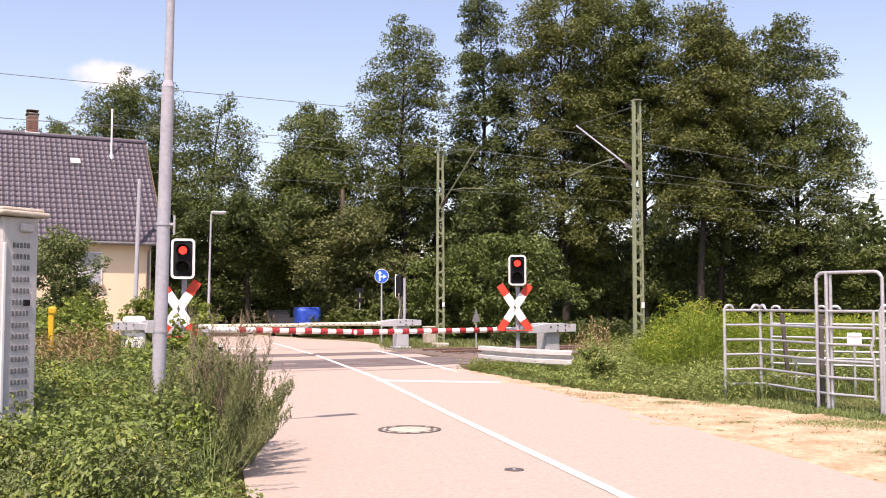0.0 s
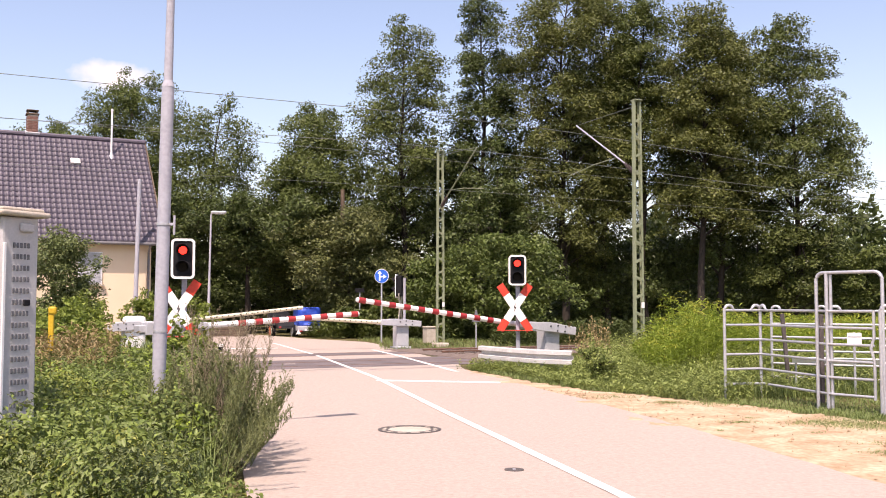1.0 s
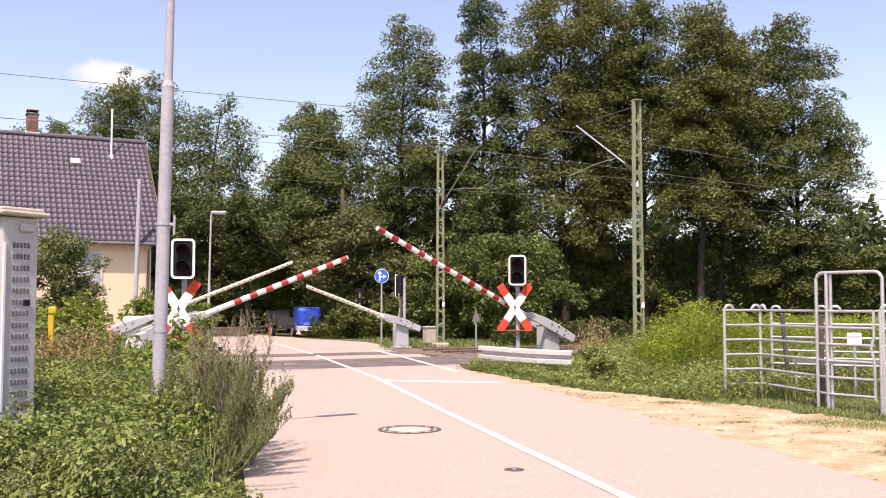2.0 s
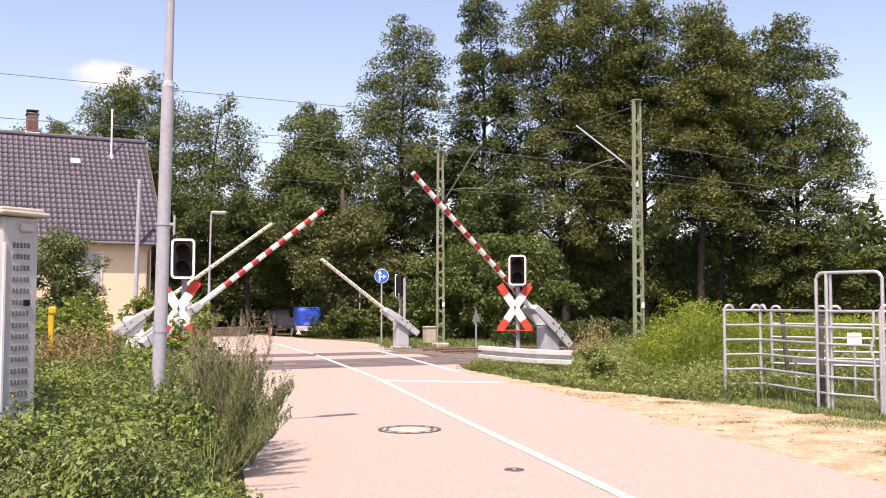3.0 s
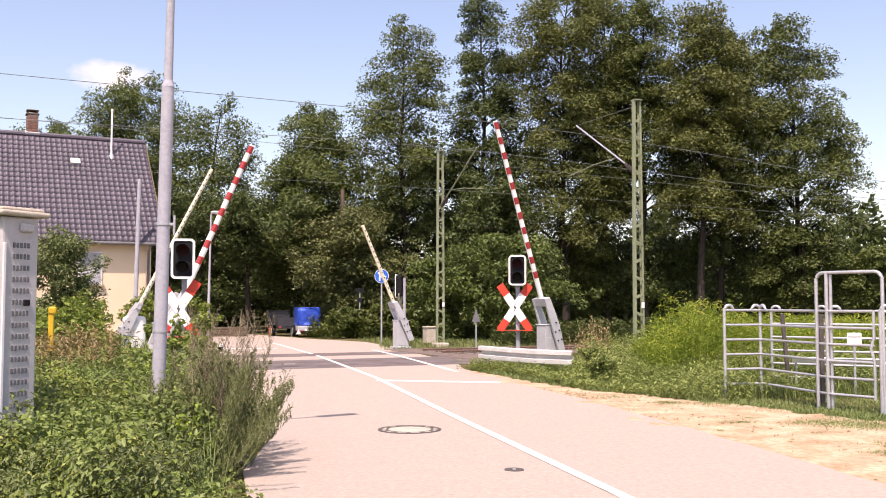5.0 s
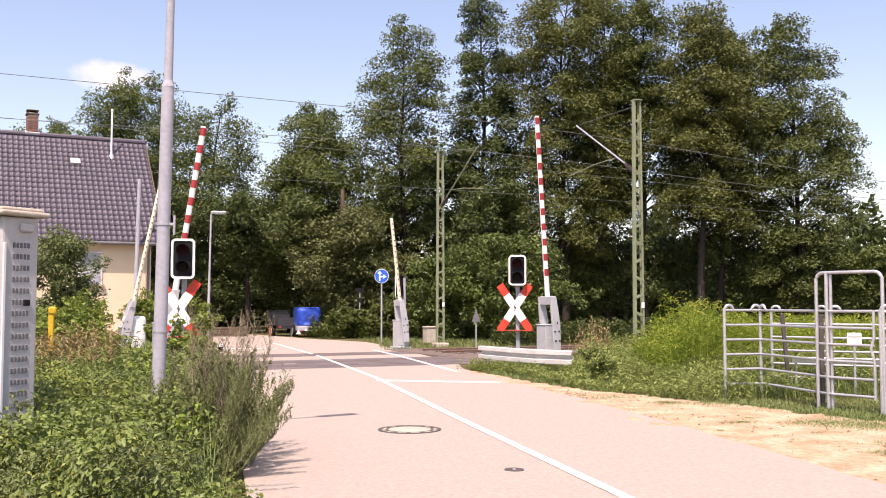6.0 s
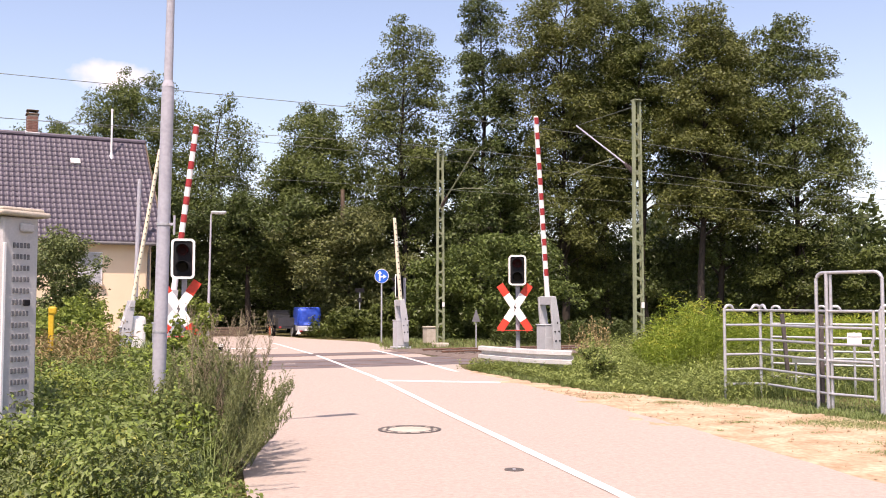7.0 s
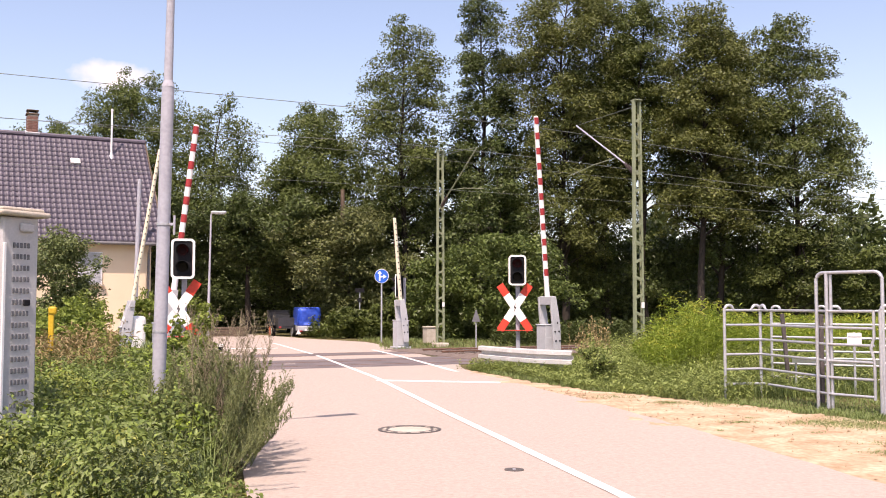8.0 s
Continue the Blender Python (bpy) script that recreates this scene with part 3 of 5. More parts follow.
    bm = rod(bmesh.new(), (-1.45, run - 0.9, ridge - 1.0), (-1.45, run - 0.9, ridge + 1.25), 0.045, n=10)
    rod(bm, (-1.45, run - 0.9, ridge + 1.25), (-1.45, run - 0.9, ridge + 1.32), 0.07, 0.05)
    part("service_mast", bm, WHITE, ob, "white roof mast for the power line")
    bm = rod(bmesh.new(), (-1.45, run - 0.95, ridge - 1.05), (-1.45, run - 0.95, ridge - 0.75), 0.16, 0.06, 12)
    part("mast_collar", bm, GREY, ob, "pale lead collar")
    bm = box(bmesh.new(), (0.42, 0.36, 0.12), (-3.05, run - 1.45, ridge - 1.28), pose(0, 0, 0, slope, 0, 0), 0.03)
    part("roof_hatch", bm, PALE_METAL, ob, "small white roof vent tile")
    return ob, roofs[0], roof_len, slant


def roof_tiles(roof, roof_len, slant):
    """Curved interlocking tiles in courses on the slope that faces the road."""
    w, h = 0.225, 0.335
    cols, rows = int(roof_len / w), int(slant / h)
    prof = [(0.0, 0.018), (0.04, 0.046), (0.078, 0.054), (0.115, 0.042), (0.145, 0.02), (0.18, 0.013), (0.225, 0.018)]
    def shape():
        v = [(x, 0.0, z + 0.018) for x, z in prof] + [(x, h + 0.03, z - 0.004) for x, z in prof] + [(x, 0.0, z - 0.012) for x, z in prof]
        k = len(prof)
        f = [(i, i + 1, k + i + 1, k + i) for i in range(k - 1)] + [(2 * k + i, 2 * k + i + 1, i + 1, i) for i in range(k - 1)]
        return np.array(v), np.array(f)
    v0, f0 = shape()
    first, rest_v, rest_f, made = None, [], [], 0
    for r in range(rows):
        for c in range(cols):
            x, y = roof_len / 2 - (c + 1) * w, r * h
            if c < 15 and r < 20:
                m = pose(x, y, 0, 0, 0, 0)
                if first is None:
                    first = mesh_of("roof_tile", v0, f0, TILE, roof)
                    first.matrix_basis = m
                else:
                    again("roof_tile", first, roof, m)
            else:
                rest_f.append(f0 + made * len(v0))
                rest_v.append(v0 + np.array([x, y, 0]))
                made += 1
    tagged(mesh_of("roof_tiles", np.concatenate(rest_v), np.concatenate(rest_f), TILE, roof), kind="stuff")


# ---- railway ----
def railway():
    for c, lb in ((24.5, "near"), (28.9, "far")):
        for k0, k1 in ((-70, 4.0), (12.3, 130)):
            bm = bmesh.new()
            box(bm, (k1 - k0, 4.36, 0.05), on_line(c, (k0 + k1) / 2, 0.0), pose(0, 0, 0, 0, 0, 25))
            tagged(part("track_bed", bm, GRAVEL), "brown stone ballast of the railway track", "track bed", kind="structure")
        track = thing("railway_track", pose(*on_line(c, 0), 0, 0, 25), "rusty steel rails on dark wooden sleepers", "railway track", "railway tracks")
        for s in (-0.7525, 0.7525):
            for k0, k1, z in ((-70, 13.1, -0.1125), (13.1, 130, -0.045)):
                bm, mid, ln = bmesh.new(), (k0 + k1) / 2, k1 - k0
                box(bm, (ln, 0.07, 0.05), (mid, s, 0.105), None, 0.012)
                box(bm, (ln, 0.02, 0.1), (mid, s, 0.05))
                box(bm, (ln, 0.14, 0.02), (mid, s, 0.02))
                rail = part("rail", bm, RAIL_STEEL, track, "rusty brown steel rail with a worn head")
                rail.location.z = z
        first = None
        for i in range(60):
            k = 14.0 + i * 0.62
            m = pose(k, 0, 0.0)
            if first is None:
                first = part("sleeper", box(bmesh.new(), (0.26, 2.5, 0.09), (0, 0, 0), None, 0.02), OLD_WOOD, track)
                first.matrix_basis = m
            else:
                again("sleeper", first, track, m)
    crossing_panel(22.85, 23.68, 8.8)
    crossing_panel(23.83, 25.17, 8.75)
    crossing_panel(25.32, 26.35, 8.7)
    crossing_panel(28.23, 29.57, 8.5)
    # loose stones by the rails
    rng = np.random.default_rng(8)
    vs, fs = [], []
    oct_v = np.array([(1, 0, 0), (-1, 0, 0), (0, 1, 0), (0, -1, 0), (0, 0, 1), (0, 0, -1)], float)
    oct_f = np.array([(0, 2, 4), (2, 1, 4), (1, 3, 4), (3, 0, 4), (2, 0, 5), (1, 2, 5), (3, 1, 5), (0, 3, 5)])
    for i in range(3500):
        c = 24.5 if i % 2 else 28.9
        p = on_line(c + rng.uniform(-1.7, 1.7), rng.uniform(13.2, 34), 0.03)
        vs.append(oct_v * rng.uniform(0.02, 0.05, 3) * rng.uniform(0.8, 1.2, (6, 1)) + np.array(p))
        fs.append(oct_f + i * 6)
    tagged(mesh_of("ballast_stones", np.concatenate(vs), np.concatenate(fs), GRAVEL), "loose brown ballast stones", "gravel", kind="stuff")


def lattice_mast(x, y, height, side, label):
    """Two steel channels joined by zigzag bars, with a cantilever over the track."""
    ob = thing("catenary_mast", pose(x, y, 0, 0, 0, 25), label, "mast", "catenary masts")
    w0, w1 = 0.16, 0.115
    for s in (-1, 1):
        bm = bmesh.new()
        a, b = Vector((s * w0, 0, 0)), Vector((s * w1, 0, height))
        t = pose(0, 0, 0, 0, math.degrees(math.atan2(b.x - a.x, height)), 0)
        box(bm, (0.016, 0.1, height), (a + b) / 2, t, 0.004)
        for f in (-1, 1):
            box(bm, (0.06, 0.014, height), (a + b) / 2 + Vector((-s * 0.026, f * 0.045, 0)), t, 0.004)
        part("channel", bm, MAST_GREEN, ob, "green painted steel channel")
    steps = int(height / 0.48)
    for i in range(steps):
        z0, z1 = 0.3 + i * 0.48, 0.3 + i * 0.48 + 0.42
        if z1 > height:
            break
        wz = w0 + (w1 - w0) * z0 / height - 0.02
        bm = bmesh.new()
        for f in (-1, 1):
            s = 1 if i % 2 else -1
            a, b = Vector((-s * wz, f * 0.056, z0)), Vector((s * wz, f * 0.056, z0 + 0.1))
            d = b - a
            box(bm, (d.length, 0.014, 0.055), (a + b) / 2, pose(0, 0, 0, 0, -math.degrees(math.atan2(d.z, d.x)), 0))
        part("lattice_bar", bm, MAST_GREEN, ob)
    bm = box(bmesh.new(), (0.25, 0.24, 0.03), (0, 0, height), None, 0.008)
    part("cap_plate", bm, MAST_GREEN, ob)
    bm = box(bmesh.new(), (0.5, 0.5, 0.2), (0, 0, 0.05), None, 0.04)
    part("foundation", bm, CONCRETE, ob, "weathered concrete foundation")
    part("plate", box(bmesh.new(), (0.1, 0.012, 0.16), (0.09, -0.075, 1.55), None, 0.004), WHITE, ob, "small white plate")
    reach, low, high = 3.0, 5.15, 6.95
    bm = rod(bmesh.new(), (0, side * 0.55, low + 0.33), (0, side * reach, high), 0.024, n=8)
    # the far tube is shaded steel; its shade is put in as green
    part("cantilever_tube", bm, STEEL if side > 0 else MAST_GREEN, ob, "pale galvanised cantilever tube" if side > 0 else "cantilever tube, dull green for shade")
    bm = bmesh.new()
    rod(bm, (0, side * 0.12, low), (0, side * 0.55, low + 0.33), 0.04, n=8)
    for k in range(7):
        u = 0.2 + k * 0.09
        p = Vector((0, side * (0.12 + 0.43 * u), low + 0.33 * u))
        rod(bm, p, p + Vector((0, side * 0.02, 0.015)), 0.062, n=10)
    part("insulator", bm, INSULATOR, ob, "ribbed brown insulator")
    bm = rod(bmesh.new(), (0, side * 0.12, height - 0.15), (0, side * reach, high), 0.009, n=6)
    part("tie_rod", bm, WIRE, ob)
    bm = pipe(bmesh.new(), [(0, side * 0.95, low + 0.55), (0, side * 2.0, low + 0.5), (0, side * 3.5, low + 0.32)], 0.014, 6)
    part("registration_arm", bm, MAST_GREEN, ob)
    return ob


def wires():
    rows = [(24.6, [(-60, 7.2), (0.2, 6.95), (15.9, 6.85), (26, 6.0), (40, 5.6), (75, 6.8), (140, 6.8)], 0.009), (24.6, [(-60, 6.2), (0.2, 5.95), (15.9, 5.5), (26, 5.15), (40, 5.0), (75, 5.4), (140, 5.5)], 0.0055),
            (29.6, [(-60, 7.0), (0, 6.75), (15.2, 6.95), (26, 6.3), (40, 5.9), (75, 6.8), (140, 6.8)], 0.009), (29.6, [(-60, 5.6), (0, 5.5), (15.2, 5.45), (26, 5.3), (40, 5.2), (75, 5.4), (140, 5.5)], 0.0055)]
    for n, pts, r in rows:
        ks = np.arange(-60, 140, 2.5)
        zs = np.interp(ks, [p[0] for p in pts], [p[1] for p in pts])
        zs = np.convolve(np.pad(zs, 2, mode="edge"), np.ones(5) / 5, "valid")
        bm = pipe(bmesh.new(), [on_line(n, k, z) for k, z in zip(ks, zs)], r, 5)
        tagged(part("overhead_wire", bm, WIRE), "thin dark overhead wire above the railway track", "wire", "overhead wires")


# ---- barriers ----
def barrier(x, y, turn, pivot, length, side, outer, plain, label, paint=None, tall=0.0, boom_y=0.0):
    """A barrier machine; its arm lifts about the pivot. side: where the arm hangs; outer: the side with red bands."""
    ob = thing("level_crossing_barrier", pose(x, y, 0, 0, 0, turn), label, "barrier", "crossing barriers")
    paint = paint or GREY
    bm = bmesh.new()
    box(bm, (0.46 + tall, 0.4 + tall * 0.3, pivot + 0.1 + tall), (tall * 0.95, 0, (pivot + 0.1 + tall) / 2), None, 0.025 + tall * 0.4)
    box(bm, (0.6, 0.5, 0.08), (0, 0, 0.04), None, 0.01)
    body = part("machine_box", bm, paint, ob, "pale painted steel machine box")
    bm = box(bmesh.new(), (0.5, 0.43, 0.04), (0, 0, pivot + 0.11 - tall * 0.5), None, 0.02)
    part("lid", bm, GREY, body)
    bm = box(bmesh.new(), (0.4, 0.012, 0.6), (0, side * 0.203, 0.42), None, 0.004)
    part("service_door", bm, GREY, body)
    # two bent plates beside the box carry the boom between them
    arm = None
    for y in (0.0, -side * 0.52):
        bm = prism(bmesh.new(), [(-0.66, -0.07), (-0.66, 0.13), (0.08, 0.16), (0.38, 0.14), (0.84, 0.08), (0.84, -0.09), (0.34, -0.09), (0.02, -0.08)] if side > 0 else [(-0.5, -0.1), (-0.46, 0.16), (0.1, 0.17), (0.38, 0.14), (0.84, 0.08), (0.84, -0.09), (0.34, -0.1), (0.02, -0.12)], 0.07, Matrix.Translation((0, y, 0)))
        bmesh.ops.bevel(bm, geom=list(bm.edges), offset=0.01, segments=1, affect="EDGES")
        if arm is None:
            arm = part("arm", bm, GREY, ob, "light grey bent lifting plate")
            arm.matrix_basis = pose(0, side * 0.3, pivot)
        else:
            part("rear_plate", bm, GREY, arm, "light grey bent lifting plate")
    for bx, bz in ((-0.06, -0.03), (-0.06, 0.1), (-0.3, -0.02), (-0.3, 0.1), (0.16, 0.06)):
        part("bolt", rod(bmesh.new(), (bx, side * 0.03, bz), (bx, side * 0.05, bz), 0.022, n=8), BLACK, arm, "dark bolt head")
    part("clamp", box(bmesh.new(), (0.22, 0.5 if boom_y else 0.2, 0.15), (0.74, -side * 0.26 if boom_y else 0.0, 0), None, 0.012), GREY, arm, "grey boom clamp")
    part("counterweight", box(bmesh.new(), (0.2, 0.5, 0.16), (-0.52, -side * 0.26, 0.03), None, 0.015), GREY, arm, "grey counterweight")
    bm = rod(bmesh.new(), (0.7, boom_y, 0), (length, boom_y, 0), 0.066, 0.058, 18)
    rod(bm, (length, boom_y, 0), (length + 0.02, boom_y, 0), 0.058, 0.045, 18)
    part("boom", bm, CREAM if plain else WHITE, arm, "yellowed white boom" if plain else "white round boom with red bands", True)
    first = None
    n = int((length - 0.95) / 0.395)
    wrap = 150
    for i in range(n):
        m = pose(length - 0.11 - i * 0.395, boom_y, 0)
        if first is None:
            bm = bmesh.new()
            rows = [[bm.verts.new((x, outer * r * math.cos(c), r * math.sin(c))) for c in [radians(-wrap / 2 + wrap * k / 16) for k in range(17)]] for x, r in ((-0.088, 0.062), (-0.088, 0.069), (0.088, 0.069), (0.088, 0.062))]
            for p, q in zip(rows, rows[1:]):
                for k in range(16):
                    bm.faces.new((p[k], p[k + 1], q[k + 1], q[k]))
            bmesh.ops.recalc_face_normals(bm, faces=bm.faces)
            first = part("red_band", bm, DARK_RED, arm)
            first.matrix_basis = m
        else:
            again("red_band", first, arm, m)
    dot = None
    for i in range(2 * n if plain else 0):
        m = pose(length - 0.19 - i * 0.1975, boom_y - outer * 0.062, 0.0)
        if dot is None:
            dot = part("reflector", rod(bmesh.new(), (0, -0.006, 0), (0, 0.006, 0), 0.022, n=8), BLACK, arm)
            dot.matrix_basis = m
        else:
            again("reflector", dot, arm, m)
    return arm


def rounded(w, h, r, n=5):
    pts = []
    for cx, cz, a0 in ((w / 2 - r, h / 2 - r, 0), (-w / 2 + r, h / 2 - r, 90), (-w / 2 + r, -h / 2 + r, 180), (w / 2 - r, -h / 2 + r, 270)):
        for k in range(n):
            a = radians(a0 + 90 * k / (n - 1))
            pts.append((cx + r * math.cos(a), cz + r * math.sin(a)))
    return pts


def crossing_signal(x, y, turn, head_z, cross_z, cross_x, label, front=True, k=1.0):
    """A post with a two-lens signal head and a crossed warning board; faces local -y."""
    ob = thing("crossing_signal", pose(x, y, 0, 0, 0, turn), label, "signal", "crossing signals")
    bm = rod(bmesh.new(), (0, 0.12, 0), (0, 0.12, head_z + 0.3), 0.055, n=14)
    part("post", bm, POLE_STEEL, ob, "galvanised round post", True)
    bm = prism(bmesh.new(), rounded(0.4 * k, 0.76 * k, 0.06), 0.2, Matrix.Translation((0, -0.06, head_z)))
    head = part("signal_head", bm, BLACK, ob, "black two-lens signal head")
    out, inn = rounded(0.5 * k, 0.86 * k, 0.09), rounded(0.4 * k, 0.76 * k, 0.05)
    bm = bmesh.new()
    rings = [[bm.verts.new((px, yy, pz + head_z)) for px, pz in pts] for pts, yy in ((out, -0.18), (inn, -0.18), (inn, -0.155), (out, -0.155))]
    count = len(out)
    for a in range(4):
        p, q = rings[a], rings[(a + 1) % 4]
        for i in range(count):
            bm.faces.new((p[i], p[(i + 1) % count], q[(i + 1) % count], q[i]))
    bmesh.ops.recalc_face_normals(bm, faces=bm.faces)
    part("white_rim" if front else "rim", bm, WHITE, head, "white reflective rim" if front else "")
    lens = None
    for z, mat in ((0.17, RED_LENS), (-0.17, YELLOW_LENS)):
        # a visor: an open half tube over the lens
        bm = bmesh.new()
        arcs = []
        for rad in (0.135, 0.125):
            for yy in (-0.16, -0.38):
                reach = yy
                arcs.append([bm.verts.new((rad * math.cos(a), yy if abs(math.sin(a) - 1) > 2 else (-0.16 if yy == -0.16 else -0.2 - 0.15 * (0.5 + 0.5 * math.sin(a))), head_z + z + rad * math.sin(a))) for a in [radians(-30 + 240 * i / 16) for i in range(17)]])
        for p, q in ((0, 1), (2, 3), (1, 3), (0, 2)):
            for i in range(16):
                bm.faces.new((arcs[p][i], arcs[p][i + 1], arcs[q][i + 1], arcs[q][i]))
        bmesh.ops.recalc_face_normals(bm, faces=bm.faces)
        part("visor", bm, BLACK, head)
        if mat is YELLOW_LENS:
            bm = rod(bmesh.new(), (0, -0.16, head_z + z), (0, -0.175, head_z + z), 0.1, 0.09, 20)
            part("lens", bm, mat, head, "unlit yellow lens")
    # the red lamp turns about its upright axis: lit face out or in
    bm = bmesh.new()
    rod(bm, (0, -0.012, 0), (0, 0.012, 0), 0.084, n=24)
    lens = part("lens", bm, RED_LENS, head, "red signal lens")
    lens.data.materials.append(RED_LIGHT)
    for p in lens.data.polygons:
        if p.normal.y < -0.9:
            p.material_index = 1
    lens.matrix_basis = pose(0, -0.19, head_z + 0.17)
    # crossed boards, white with red ends
    for s, yy in ((1, -0.02), (-1, -0.045)):
        turn_board = pose(cross_x, yy, cross_z, 0, s * 33.5, 0)
        bm = box(bmesh.new(), (0.19, 0.018, 0.76), (0, 0, 0), None, 0.003)
        board = part("cross_board", bm, WHITE if front else CONCRETE, ob, "white board of the warning cross" if front else "greyish back of the warning cross")
        board.matrix_basis = turn_board
        for e in (-1, 1):
            bm = box(bmesh.new(), (0.19, 0.018, 0.3), (0, 0, e * 0.531), None, 0.003)
            part("red_end", bm, RED if front else CONCRETE, board, "red end of the board" if front else "")
    if not front:
        return lens
    bm = box(bmesh.new(), (0.9, 0.14, 0.02), (cross_x, 0.0, cross_z - 0.57), None, 0.005)
    part("bottom_strip", bm, RED, ob, "thin red strip under the cross")
    bm = prism(bmesh.new(), [(0.02, 0.12), (-0.035, -0.01), (0.0, -0.005), (-0.025, -0.12), (0.04, 0.02), (0.005, 0.015)], 0.006, Matrix.Translation((cross_x, -0.058, cross_z)))
    part("flash_sign", bm, INSULATOR, ob, "dark red lightning arrow")
    return lens


def guard_rail():
    ob = thing("guard_rail", pose(0.92, 23.6, 0), "short weathered metal guard rail on posts beside the crossing", "guard rail")
    way = [Vector((0, 0, 0)), Vector((0.5, -0.98, 0)), Vector((1.2, -2.05, 0)), Vector((1.58, -2.42, 0)), Vector((1.88, -2.62, 0))]
    prof = [(0.0, 0.575), (-0.075, 0.555), (-0.08, 0.475), (0.02, 0.45), (0.02, 0.385), (-0.08, 0.36), (-0.075, 0.275), (0.0, 0.26)]
    normals = [Vector((d.y, -d.x, 0)).normalized() for d in [(way[min(i + 1, 4)] - way[max(i - 1, 0)]) for i in range(5)]]
    for i0, i1 in ((0, 2), (2, 4)):
        bm = bmesh.new()
        rows = []
        for i in range(i0, i1 + 1):
            p, n = way[i], normals[i]
            lift = Vector((0, 0, 0.004 if i0 else 0))
            rows.append([bm.verts.new(p + n * -y + lift + Vector((0, 0, z))) for y, z in prof] + [bm.verts.new(p + n * (-y - 0.008) + lift + Vector((0, 0, z))) for y, z in reversed(prof)])
        k = len(rows[0])
        for p, q in zip(rows, rows[1:]):
            for i in range(k):
                bm.faces.new((p[i], p[(i + 1) % k], q[(i + 1) % k], q[i]))
        bm.faces.new(rows[0]), bm.faces.new(rows[-1])
        bmesh.ops.recalc_face_normals(bm, faces=bm.faces)
        part("beam", bm, PALE_METAL, ob, "weathered pale corrugated beam")
    for i in (0, 2, 3):
        p = way[i] - normals[i] * 0.09 + (way[1] * 0.12 if i == 0 else Vector((0, 0, 0)))
        part("post", box(bmesh.new(), (0.1, 0.06, 0.52), p + Vector((0, 0, 0.26)), pose(0, 0, 0, 0, 0, -60), 0.008), POLE_STEEL, ob)


# ---- street furniture ----
def street_lamp(x, y, height, r0, r1, step, lean, arm, label, way=0.0, bands=(1.29, 2.43)):
    ob = thing("street_lamp", pose(x, y, 0, 0, lean, 0), label, "street lamp", "street lamps")
    bm = bmesh.new()
    rod(bm, (0, 0, 0), (0, 0, step), r0, r0 * 0.9, 20)
    rod(bm, (0, 0, step), (0, 0, step + 0.07), r0 * 0.95, r1, 20)
    rod(bm, (0, 0, step + 0.07), (0, 0, height), r1, r1 * 0.8, 20)
    part("pole", bm, POLE_STEEL, ob, "tapered galvanised steel pole", True)
    for z in bands:
        part("band", rod(bmesh.new(), (0, 0, z), (0, 0, z + 0.028), r0 * 1.04, n=20), STEEL, ob, "metal band clamp")
    bm = pipe(bmesh.new(), [(0, 0, height - 0.02), (arm * 0.1, 0, height + 0.05), (arm, 0, height + 0.08)], r1 * 0.6, 8)
    part("arm", bm, POLE_STEEL, ob).matrix_basis = pose(0, 0, 0, 0, 0, way)
    bm = box(bmesh.new(), (0.62, 0.2, 0.11), (arm + 0.2, 0, height + 0.09), None, 0.04)
    head = part("lamp_head", bm, GREY, ob, "flat grey lamp head")
    bm = box(bmesh.new(), (0.42, 0.15, 0.03), (arm + 0.24, 0, height + 0.03), None, 0.01)
    part("lamp_glass", bm, WHITE, head)
    head.matrix_basis = pose(0, 0, 0, 0, 0, way)
    if way:
        bm = rod(bmesh.new(), (0.12, -0.02, 2.33), (0.12, -0.02, 2.54), 0.012, n=10)
        box(bm, (0.08, 0.02, 0.03), (0.085, -0.02, 2.445), None, 0.004)
        part("bracket", bm, POLE_STEEL, ob, "short rod on a clamp")


def pole(name, x, y, height, r, mat, label, lean=0.0, category="pole"):
    bm = rod(bmesh.new(), (0, 0, 0), (0, 0, height), r, r * 0.85, 12)
    ob = tagged(part(name, bm, mat, smooth=True), label, category)
    ob.matrix_basis = pose(x, y, 0, 0, lean, 0)
    return ob


def direction_sign():
    ob = thing("direction_sign", pose(-2.5, 39.5, 0, 0, 0, 3), "round blue sign with white branching arrow on a post", "traffic sign")
    part("post", rod(bmesh.new(), (0, 0, 0), (0, 0, 3.0), 0.035, n=10), STEEL, ob, "grey steel post")
    bm = rod(bmesh.new(), (0, -0.05, 2.7), (0, -0.04, 2.7), 0.29, n=32)
    disc = part("disc", bm, WHITE, ob, "round sign with a white edge")
    part("blue_face", rod(bmesh.new(), (0, -0.054, 2.7), (0, -0.05, 2.7), 0.272, n=32), SIGN_BLUE, disc)
    m = Matrix.Translation((0, -0.058, 2.7))
    bm = prism(bmesh.new(), [(-0.11, -0.2), (-0.05, -0.2), (-0.05, -0.05), (0.06, -0.05), (0.06, -0.11), (0.2, -0.02), (0.06, 0.07), (0.06, 0.01), (-0.05, 0.01), (-0.05, 0.09), (0.01, 0.09), (-0.08, 0.22), (-0.17, 0.09), (-0.11, 0.09)], 0.004, m)
    part("arrow", bm, WHITE, disc, "white branching arrow")


